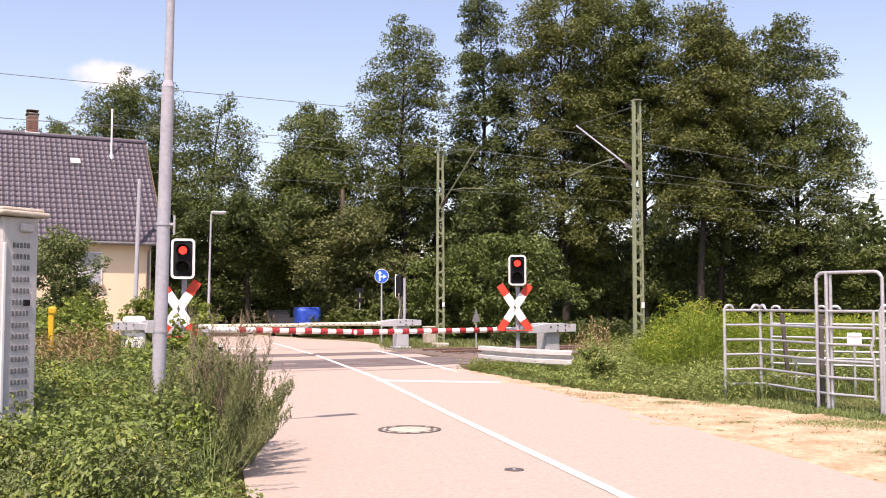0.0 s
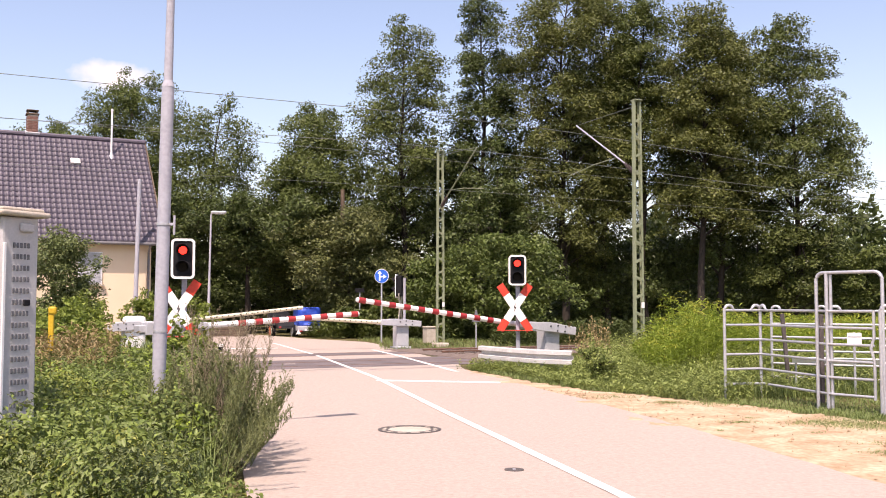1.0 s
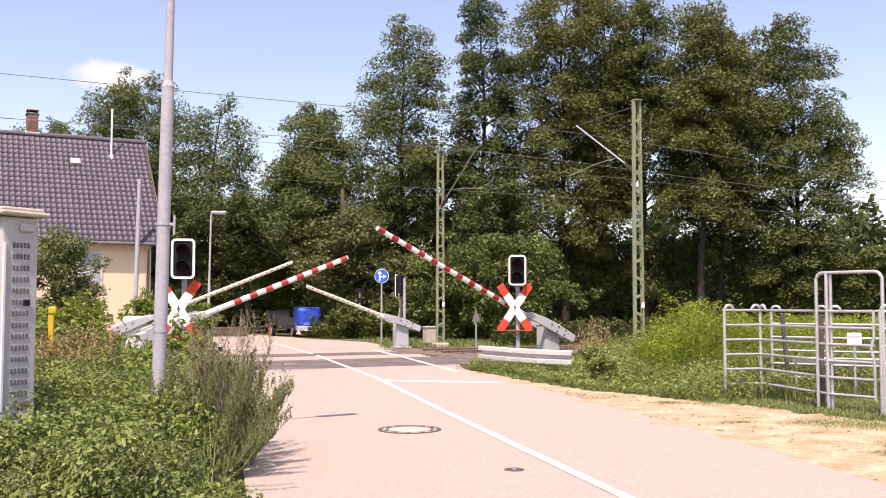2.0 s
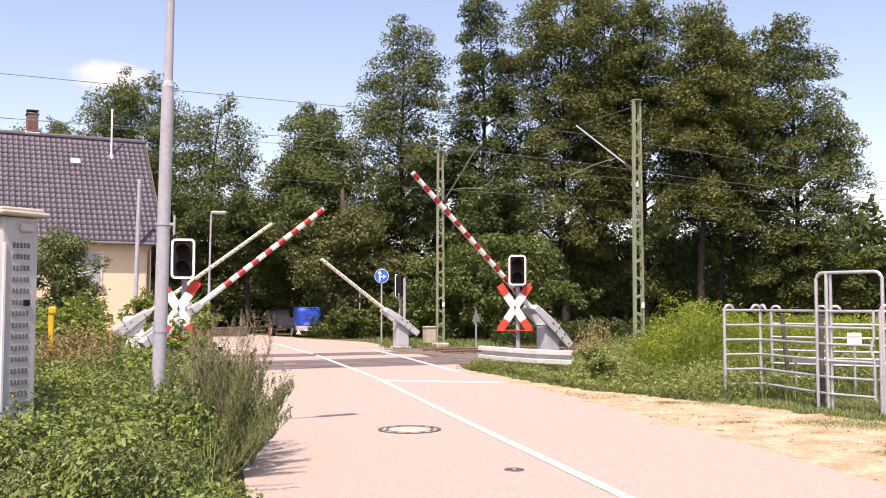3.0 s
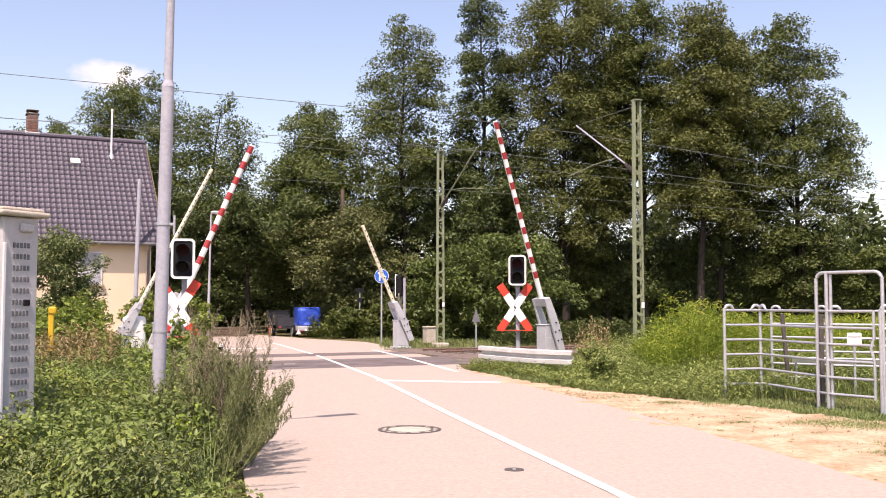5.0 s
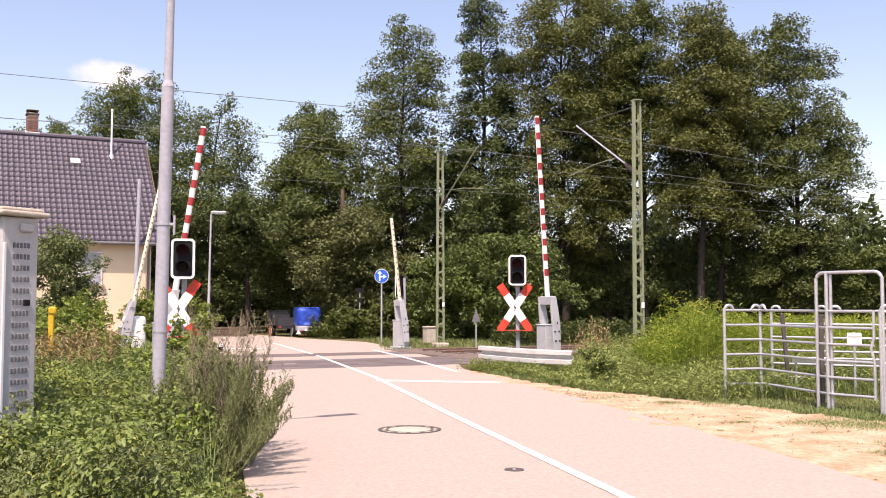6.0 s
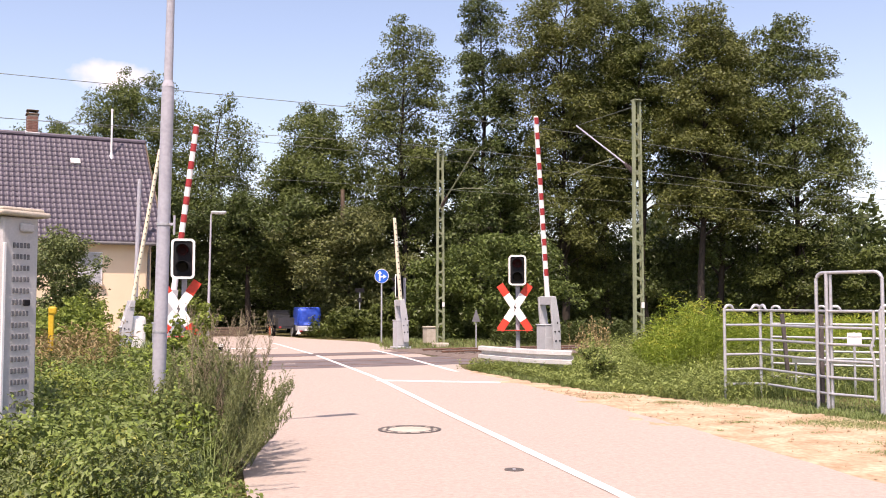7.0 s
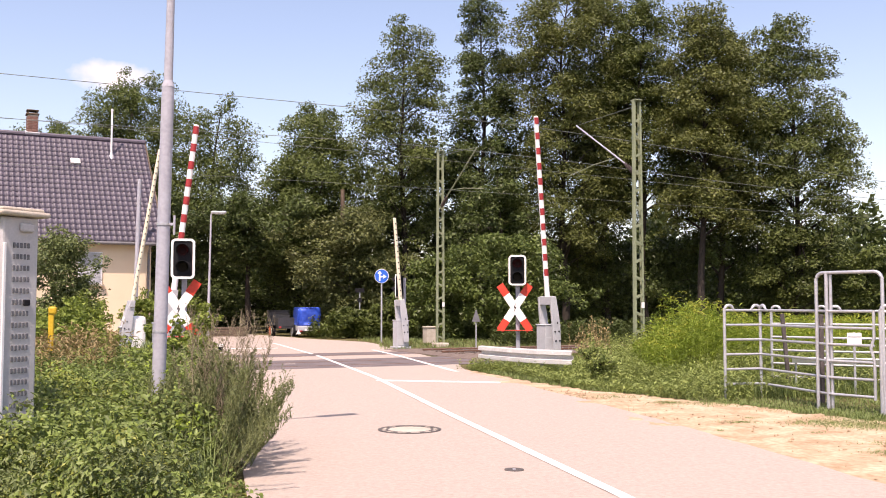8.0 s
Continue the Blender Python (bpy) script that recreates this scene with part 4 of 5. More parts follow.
def small_signs():
    ob = thing("sign_back", pose(-3.9, 45.5, 0), "back of a small road sign, black for shade", "traffic sign")
    part("post", rod(bmesh.new(), (0, 0, 0), (0, 0, 2.3), 0.03, n=8), STEEL, ob)
    # grey plates coloured black to stand in for the shade on them
    part("plate", box(bmesh.new(), (0.42, 0.02, 0.2), (0, -0.04, 2.2), None, 0.005), BLACK, ob)
    part("lower_plate", box(bmesh.new(), (0.2, 0.02, 0.2), (0, -0.04, 1.75), None, 0.005), BLACK, ob)
    ob = thing("track_sign", pose(1.15, 33.8, 0), "small grey triangular sign beside the track", "railway sign")
    part("post", rod(bmesh.new(), (0, 0, 0), (0, 0, 1.35), 0.025, n=8), STEEL, ob)
    part("plate", prism(bmesh.new(), [(-0.15, 0.95), (0.15, 0.95), (0.0, 1.4)], 0.02, Matrix.Translation((0, -0.04, 0))), LOUVRE, ob)
    bm = bmesh.new()
    box(bm, (0.5, 0.5, 0.62), (0, 0, 0.31), None, 0.03)
    ob = thing("concrete_box", pose(-0.5, 38.8, 0, 0, 0, 20), "pale tan concrete cable box", "cable box")
    part("body", bm, CONCRETE, ob)
    part("lid", box(bmesh.new(), (0.56, 0.56, 0.06), (0, 0, 0.65), None, 0.02), CONCRETE, ob)
    ob = thing("delineator_post", pose(-5.35, 23.4, 0), "small white plastic delineator post at the road edge", "delineator")
    part("post", box(bmesh.new(), (0.12, 0.08, 0.62), (0, 0, 0.31), None, 0.02), WHITE, ob)
    part("band", box(bmesh.new(), (0.124, 0.084, 0.12), (0, 0, 0.5), None, 0.01), BLACK, ob)
    ob = thing("timber_stack", pose(-10.4, 46.5, 0, 0, 0, 12), "low stack of weathered brown timber beside the road", "timber")
    for k in range(12):
        part("plank", box(bmesh.new(), (1.7 + 0.1 * (k % 3), 0.22, 0.1), (0.04 * (k % 4), (k % 3) * 0.24, 0.05 + (k // 3) * 0.115), pose(0, 0, 0, 0, 0, (k * 7) % 5 - 2), 0.008), WOOD, ob)
    ob = thing("marker_post", pose(-6.45, 16.0, 0, 0, 0, 8), "bright yellow plastic marker post in the weeds", "marker post")
    part("post", box(bmesh.new(), (0.09, 0.06, 1.45), (0, 0, 0.725), None, 0.015), YELLOW, ob)
    part("cap", box(bmesh.new(), (0.13, 0.1, 0.13), (0.02, 0, 1.48), None, 0.03), YELLOW, ob)


def cabinet():
    ob = thing("switch_cabinet", pose(-3.93, 9.4, 0, 0, 0, 62), "grey concrete switch cabinet with louvred vents", "cabinet")
    w, d, h = 0.4, 0.9, 2.42
    bm = box(bmesh.new(), (w, d, h), (-w / 2, d / 2, h / 2), None, 0.02)
    body = part("body", bm, CABINET, ob, "grey concrete body")
    bm = box(bmesh.new(), (w + 0.16, d + 0.16, 0.05), (-w / 2, d / 2, h + 0.03), None, 0.02)
    box(bm, (w + 0.08, d + 0.08, 0.04), (-w / 2, d / 2, h + 0.07), None, 0.02)
    part("roof", bm, CONCRETE, ob, "pale overhanging concrete roof")
    part("hood", box(bmesh.new(), (0.15, 0.05, 0.08), (-0.15, -0.02, h - 0.1), None, 0.015), CABINET, body)
    # small blocks in dark grey paint the shade of the louvres
    slot = None
    for r in range(18):
        for k in range(5):
            m = pose(-0.275 + k * 0.04, -0.002, h - 0.27 - r * 0.108)
            if slot is None:
                bm = bmesh.new()
                box(bm, (0.026, 0.012, 0.05), (0, 0, 0), None, 0.005)
                slot = part("vent_slot", bm, LOUVRE, body, "louvre vent, its shade coloured dark grey")
                slot.matrix_basis = m
            else:
                again("vent_slot", slot, body, m)
    part("lock", box(bmesh.new(), (0.07, 0.03, 0.06), (-0.13, -0.01, h - 0.815), None, 0.01), BLACK, body, "dark lock plate")
    # white strip paints the sunlit side edge of the body
    bm = box(bmesh.new(), (0.03, 0.02, h - 0.4), (-0.385, -0.01, h / 2 - 0.05), None, 0.005)
    part("sunlit_edge", bm, WHITE, body, "white strip painted as the sunlit edge")


def manholes():
    ob = thing("manhole_cover", pose(-0.42, 12.3, 0.013), "round cast iron manhole cover with a concrete ring", "manhole cover", "covers in the road")
    def ring(r0, r1, z0, z1, name, mat, lb):
        bm = bmesh.new()
        rows = [[bm.verts.new((r * math.cos(a), r * math.sin(a), z)) for a in np.linspace(0, math.tau, 48, endpoint=False)] for r, z in ((r1, z0), (r1, z1), (r0, z1), (r0, z0))]
        for p, q in zip(rows, rows[1:]):
            for i in range(48):
                bm.faces.new((p[i], p[(i + 1) % 48], q[(i + 1) % 48], q[i]))
        bmesh.ops.recalc_face_normals(bm, faces=bm.faces)
        part(name, bm, mat, ob, lb)
    ring(0.352, 0.4, -0.01, 0.006, "frame", DARK_IRON, "dark iron frame")
    part("lid", rod(bmesh.new(), (0, 0, -0.01), (0, 0, 0.004), 0.352, n=48), CONCRETE, ob, "pale concrete filled lid")
    ring(0.27, 0.305, -0.01, 0.006, "lid_rim", DARK_IRON, "")
    bm = bmesh.new()
    for k in range(12):
        a = k * math.tau / 12
        box(bm, (0.034, 0.05, 0.008), (0.33 * math.cos(a), 0.335 * math.sin(a), 0.004), pose(0, 0, 0, 0, 0, math.degrees(a)))
    part("vent_hole", bm, DARK_IRON, ob)
    ob = thing("valve_cover", pose(0.68, 9.35, 0.013), "small oval cast iron valve cover in the road", "valve cover", "covers in the road")
    bm = rod(bmesh.new(), (0, 0, -0.01), (0, 0, 0.006), 0.095, n=24)
    part("lid", bm, DARK_IRON, ob)
    part("knob", box(bmesh.new(), (0.03, 0.05, 0.006), (0, 0, 0.008), None, 0.002), STEEL, ob)


# ---- cattle pen ----
def pen_panel(a, b, z, label, bars=6, height=1.5, posts=(True, True), loop=0.1):
    """A panel of round steel rails between two posts."""
    a, b = Vector((*a, z)), Vector((*b, z))
    ang, ln = math.degrees(math.atan2(b.y - a.y, b.x - a.x)), (b - a).length
    ob = thing("steel_hurdle", pose(a.x, a.y, z, 0, 0, ang), label, "hurdle", "hurdles round the cattle pen")
    for x, want in ((0.0, posts[0]), (ln, posts[1])):
        if want:
            s = 1 if x == 0 else -1
            bm = pipe(bmesh.new(), [(x, 0, 0), (x, 0, height - 0.1)] + [(x + s * 0.085 * (1 - math.cos(radians(c))), 0, height - 0.02 + 0.085 * math.sin(radians(c))) for c in range(0, 181, 18)], 0.025, 10)
            part("post", bm, STEEL, ob, "bent galvanised tube post", True)
    rail = None
    for k in range(bars):
        zz = height - 0.02 - k * (height - 0.26) / (bars - 1)
        if rail is None:
            rail = part("rail", rod(bmesh.new(), (0, 0, 0), (ln, 0, 0), 0.021, n=10), STEEL, ob, "galvanised tube rail", True)
            rail.matrix_basis = pose(0, 0, zz)
        else:
            again("rail", rail, ob, pose(0, 0, zz), "galvanised tube rail")
    return ob


def cattle_pen():
    p1, p2, p3, p4 = (4.75, 16.4), (5.42, 16.6), (5.8, 14.68), (6.3, 14.0)
    lb = "galvanised steel livestock panel of six rails"
    pen_panel(p1, p2, 0, lb)
    pen_panel(p2, p3, 0, lb, posts=(True, False))
    # the gate in its tall arched frame
    g = thing("pen_gate", pose(p3[0], p3[1], 0, 0, 0, math.degrees(math.atan2(p4[1] - p3[1], p4[0] - p3[0]))), "galvanised steel gate in a tall arched tube frame", "gate")
    ln = math.hypot(p4[0] - p3[0], p4[1] - p3[1])
    bm = pipe(bmesh.new(), [(-0.17, 0.0, 0)] + [(-0.05 - 0.12 * math.cos(radians(c)), 0.0, 1.94 + 0.12 * math.sin(radians(c))) for c in range(0, 91, 15)] + [(ln - 0.09 + 0.12 * math.sin(radians(c)), 0.02, 1.94 + 0.12 * math.cos(radians(c))) for c in range(0, 91, 15)] + [(ln + 0.03, 0.02, 0)], 0.026, 10)
    part("arched_frame", bm, STEEL, g, "tall bent tube frame", True)
    part("post", rod(bmesh.new(), (0.0, 0, 0), (0.0, 0, 2.05), 0.028, n=12), STEEL, g, "", True)
    part("inner_post", rod(bmesh.new(), (0.05, 0.03, 0), (0.05, 0.03, 2.03), 0.024, n=12), STEEL, g, "", True)
    bm = pipe(bmesh.new(), [(ln - 0.1, 0, 1.5), (ln - 0.1, 0, 1.1), (ln - 0.14, -0.02, 0.95), (ln - 0.1, 0, 0.75), (ln - 0.1, 0, 0.2)], 0.022, 10)
    part("latch_post", bm, STEEL, g, "", True)
    for k in range(6):
        part("rail", rod(bmesh.new(), (0.02, 0, 1.48 - k * 0.248), (ln - 0.1, 0, 1.48 - k * 0.248), 0.021, n=10), STEEL, g, "", True)
    # panels at the back of the pen
    lb2 = "galvanised steel livestock panel at the back of the pen"
    pen_panel((6.15, 18.2), (6.95, 17.6), 0.0, lb2, height=1.48)
    pen_panel((7.0, 17.55), (8.3, 16.9), 0.0, lb2, height=1.48)
    pen_panel((6.6, 14.1), (8.4, 16.8), 0.0, lb2)
    pen_panel(p4, (7.4, 13.6), 0.0, lb2, posts=(True, True))
    s = thing("pen_notice", pose(7.02, 16.6, 1.0, 0, 0, -20), "small white notice board hung in the pen", "notice board")
    part("board", box(bmesh.new(), (0.23, 0.015, 0.19), (0, 0, 0), None, 0.004), WHITE, s)
    part("stand", rod(bmesh.new(), (0, 0.03, -1.0), (0, 0.03, 0.1), 0.02, n=8), STEEL, s)
    part("print", box(bmesh.new(), (0.2, 0.004, 0.02), (0, -0.01, 0.03)), GREY, s, "bar of unreadable print")
    for x, y, tilt, h in ((6.15, 17.3, -5, 1.42), (6.07, 15.6, 0, 1.42)):
        bm = box(bmesh.new(), (0.07, 0.05, h), (0, 0, h / 2), None, 0.012)
        o = tagged(part("wooden_post", bm, OLD_WOOD), "weathered dark square wooden post", "post", "wooden pen posts")
        o.matrix_basis = pose(x, y, 0, 0, tilt, 12)
    t = thing("feed_trough", pose(6.9, 17.0, 0.62, 0, 0, -25), "long pale plastic feed trough", "trough")
    bm = prism(bmesh.new(), [(-0.14, 0.02), (-0.16, 0.02), (-0.1, -0.07), (0.1, -0.07), (0.16, 0.02), (0.14, 0.02), (0.08, -0.05), (-0.08, -0.05)], 1.5, pose(0, 0, 0, 0, 0, 90))
    part("basin", bm, WHITE, t)
    for x in (-0.7, 0.7):
        part("leg", rod(bmesh.new(), (x, 0, -0.62), (x, 0, -0.07), 0.02, n=8), STEEL, t)


# ---- vehicles ----
def wheel(parent, x, y, r):
    bm = rod(bmesh.new(), (x - 0.09, y, r), (x + 0.09, y, r), r, n=20)
    w = part("wheel", bm, BLACK, parent, "black rubber tyre")
    part("rim", rod(bmesh.new(), (x - 0.1, y, r), (x + 0.1, y, r), r * 0.55, n=14), STEEL, w)


def trailer():
    ob = thing("covered_trailer", pose(-6.25, 45.4, 0, 0, 0, 14), "small trailer with a blue tarpaulin cover", "trailer")
    bm = bmesh.new()
    box(bm, (1.04, 2.3, 0.86), (0, 1.2, 0.96), None, 0.05)
    rng = random.Random(3)
    bmesh.ops.subdivide_edges(bm, edges=bm.edges[:], cuts=4, use_grid_fill=True)
    for v in bm.verts:
        v.co += Vector((rng.uniform(-1, 1), rng.uniform(-1, 1), rng.uniform(-1, 1))) * 0.018
    part("cover", bm, BLUE, ob, "creased blue tarpaulin cover with fold shadows in its colour", True)
    part("bed", box(bmesh.new(), (1.06, 2.4, 0.24), (0, 1.2, 0.42), None, 0.02), GREY, ob, "grey metal trailer bed")
    part("tailboard", box(bmesh.new(), (1.02, 0.03, 0.2), (0, -0.02, 0.42), None, 0.008), STEEL, ob)
    part("plate", box(bmesh.new(), (0.42, 0.01, 0.1), (0, -0.045, 0.36)), WHITE, ob, "blank white plate")
    for s in (-1, 1):
        part("tail_light", box(bmesh.new(), (0.16, 0.03, 0.07), (s * 0.4, -0.05, 0.3), None, 0.01), DARK_RED, ob)
        wheel(ob, s * 0.55, 1.3, 0.28)
    part("warning_triangle", prism(bmesh.new(), [(-0.12, 0.16), (0.12, 0.16), (0.0, 0.38)], 0.02, Matrix.Translation((-0.5, -0.07, 0))), WHITE, ob, "white reflective triangle")
    part("drawbar", rod(bmesh.new(), (0, 2.4, 0.4), (0, 3.5, 0.4), 0.04, n=8), STEEL, ob)


def low_trailer():
    """A dark open trailer with side boards, beside the covered one."""
    ob = thing("open_trailer", pose(-7.5, 46.9, 0, 0, 0, 18), "low dark open trailer parked beside the covered one", "trailer")
    bed = part("bed", box(bmesh.new(), (0.9, 2.0, 0.1), (0, 1.0, 0.42), None, 0.015), TRAILER_PAINT, ob, "dark metal bed")
    for x in (-0.45, 0.45):
        part("side_board", box(bmesh.new(), (0.03, 2.0, 0.42), (x, 1.0, 0.68), None, 0.008), TRAILER_PAINT, bed)
        part("tail_light", box(bmesh.new(), (0.12, 0.03, 0.08), (x * 0.8, -0.03, 0.44), None, 0.01), DARK_RED, bed)
        part("mudguard", box(bmesh.new(), (0.18, 0.66, 0.04), (x * 1.24, 0.9, 0.56), None, 0.015), TRAILER_PAINT, ob)
        wheel(ob, x * 1.24, 0.9, 0.26)
    part("tailboard", box(bmesh.new(), (0.86, 0.03, 0.42), (0, 0.0, 0.68), None, 0.008), TRAILER_PAINT, bed)
    part("headboard", box(bmesh.new(), (0.86, 0.03, 0.55), (0, 2.0, 0.74), None, 0.008), TRAILER_PAINT, bed)
    part("prop_leg", rod(bmesh.new(), (0.2, 0.1, 0.0), (0.2, 0.1, 0.38), 0.025, n=8), STEEL, ob)
    part("drawbar", rod(bmesh.new(), (0, 2.0, 0.4), (0, 3.0, 0.4), 0.04, n=8), STEEL, ob)


def box_trailer():
    ob = thing("box_trailer", pose(-8.75, 52.0, 0, 0, 0, 14), "small grey box trailer, coloured darker for shade", "trailer")
    # the box stands in sun; the trees' shade is put into its dark grey
    body = part("body", box(bmesh.new(), (1.05, 1.9, 0.78), (0, 0.95, 0.78), None, 0.03), LOUVRE, ob, "sheet metal box, grey darkened for shade")
    part("lid", box(bmesh.new(), (1.09, 1.94, 0.05), (0, 0.95, 1.19), None, 0.015), LOUVRE, body)
    for x in (-0.26, 0.26):
        part("tail_door", box(bmesh.new(), (0.48, 0.015, 0.68), (x, -0.008, 0.78), None, 0.005), LOUVRE, body)
    for x in (-1, 1):
        part("tail_light", box(bmesh.new(), (0.16, 0.03, 0.07), (x * 0.42, -0.02, 0.36), None, 0.01), DARK_RED, body)
        wheel(ob, x * 0.56, 1.0, 0.27)
    c = thing("barrel", pose(-8.7, 49.2, 0), "small orange plastic barrel beside the parked trailers", "barrel")
    part("drum", rod(bmesh.new(), (0, 0, 0), (0, 0, 0.38), 0.12, 0.11, 16), ORANGE, c)
    part("lid", rod(bmesh.new(), (0, 0, 0.38), (0, 0, 0.41), 0.115, n=16), ORANGE, c)


# ---- weeds ----
def stalks(name, xy, height, rng, per, leaf, slim, mat, label, category="weeds", spread=0.12, droop=0.3):
    """Upright plants: leaves set along leaning stems."""
    n = len(xy)
    lean = np.clip(rng.normal(size=(n, 2)), -1.5, 1.5) * spread
    u = rng.uniform(0.05, 1.0, (n, per))
    hz = height[:, None] * u
    cx = xy[:, None, 0] + lean[:, None, 0] * hz + rng.normal(size=(n, per)) * 0.03
    cy = xy[:, None, 1] + lean[:, None, 1] * hz + rng.normal(size=(n, per)) * 0.03
    c = np.stack([cx, cy, hz], 2).reshape(-1, 3)
    a = rng.uniform(0, math.tau, len(c))
    along = np.stack([np.cos(a), np.sin(a), rng.uniform(0.1, 1.4, len(c)) - droop], 1)
    lie = np.stack([-np.cos(a) * 0.5, -np.sin(a) * 0.5, np.ones(len(c))], 1) + rng.normal(size=c.shape) * 0.3
    lie = np.cross(np.cross(unit(along), lie), unit(along))
    c = c + unit(along) * leaf * 0.45
    v, f = leaf_shapes(rng, c, lie, leaf * rng.uniform(0.6, 1.3, len(c)), slim, along)
    # stems: slim three-sided spikes
    k = np.array([(1, 0), (-0.5, 0.87), (-0.5, -0.87)]) * 0.006
    base = np.concatenate([xy, np.zeros((n, 1))], 1)[:, None, :] + np.concatenate([k, np.zeros((3, 1))], 1)[None]
    tip = np.stack([xy[:, 0] + lean[:, 0] * height, xy[:, 1] + lean[:, 1] * height, height], 1)[:, None, :]
    sv = np.concatenate([base, tip], 1).reshape(-1, 3)
    i = np.arange(n)[:, None] * 4
    sf = np.concatenate([i + np.array([[0, 1, 3]]), i + np.array([[1, 2, 3]]), i + np.array([[2, 0, 3]])], 1).reshape(-1, 3)
    ob = mesh_of(name, np.concatenate([v, sv]), np.concatenate([f, sf + len(v)]), mat)
    return tagged(ob, label, category, kind="stuff")


def plumes(name, rng, k, mx, my, sx, sy, tall, tilt, mat, label, size=0.04):
    """Feathery plants: leaning stems with many rising side twigs, small leaves along each."""
    vs, fs, count = [], [], 0
    tri = np.array([(1, 0, 0), (-0.5, 0.87, 0), (-0.5, -0.87, 0)])
    for _ in range(k):
        by = my + float(np.clip(rng.normal(), -1.6, 1.6)) * sy
        base = np.array([min(mx + float(np.clip(rng.normal(), -1.6, 1.6)) * sx, float(road_left(by)) + 0.08), by, 0.0])
        h = tall * rng.uniform(0.62, 1.05)
        lean = np.array([tilt + rng.normal() * 0.13, rng.normal() * 0.14, 1.0])
        twigs = [(base, base + lean * h, 0.006)]
        for u in np.linspace(0.22, 0.97, 26):
            a = rng.uniform(0, math.tau)
            way = np.array([math.cos(a) * 0.55, math.sin(a) * 0.55, 1.0]) + lean * 0.35
            start = base + lean * h * u
            twigs.append((start, start + way * h * (0.1 + 0.17 * (1 - u)) * rng.uniform(0.6, 1.2), 0.003))
        for a, b, r in twigs:
            vs.append(np.concatenate([a + tri * r, [b]]))
            fs.append(np.array([(0, 1, 3), (1, 2, 3), (2, 0, 3)]) + count)
            count += 4
            n = 13 if r < 0.005 else 24
            at = rng.uniform(0.1, 1.0, (n, 1))
            along = unit(b - a + rng.normal(size=(n, 3)) * np.linalg.norm(b - a) * 0.5)
            c = a + (b - a) * at + along * 0.018
            v, f = leaf_shapes(rng, c, rng.normal(size=(n, 3)) * 0.5 + np.array([0, -0.4, 0.6]), size * (1.5 - at[:, 0]) * rng.uniform(0.6, 1.3, n), 0.24, along)
            vs.append(v)
            fs.append(f + count)
            count += len(v)
    tagged(mesh_of(name, np.concatenate(vs), np.concatenate(fs), mat), label, "weeds", kind="stuff")


def blades(name, xy, height, rng, mat, label, width=0.012):
    """Grass: bent blades of two pieces each."""
    n = len(xy)
    a = rng.uniform(0, math.tau, n)
    d = np.stack([np.cos(a), np.sin(a), np.zeros(n)], 1)
    s = np.stack([-np.sin(a), np.cos(a), np.zeros(n)], 1) * width
    b = np.concatenate([xy, np.zeros((n, 1))], 1)
    h = height[:, None]
    up = np.array([[0, 0, 1.0]])
    m = b + up * h * 0.6 + d * h * rng.uniform(0.05, 0.25, (n, 1))
    t = b + up * h * rng.uniform(0.75, 1.0, (n, 1)) + d * h * rng.uniform(0.3, 0.8, (n, 1))
    v = np.stack([b - s, b + s, m + s * 0.7, m - s * 0.7, t], 1).reshape(-1, 3)
    i = np.arange(n)[:, None] * 5
    f = np.concatenate([i + np.array([[0, 1, 2]]), i + np.array([[0, 2, 3]]), i + np.array([[3, 2, 4]])], 1).reshape(-1, 3)
    return tagged(mesh_of(name, v, f, mat), label, "grass", kind="stuff")


def bumps(x, y, s):
    return np.sin(x * 1.7 * s + 0.4) * np.cos(y * 1.3 * s + 1.1) * 0.5 + np.sin(x * 3.1 * s + y * 2.3 * s) * 0.3 + np.sin(y * 4.7 * s - x * 1.9 * s) * 0.2


def road_left(y):
    return np.interp(y, ROAD_Y, ROAD_X) - 3.1


def road_right(y):
    return np.interp(y, ROAD_Y, ROAD_X) + np.interp(y, [-10, 8.75, 15.8, 22.5, 26], [2.5, 2.55, 2.75, 2.5, 2.6])


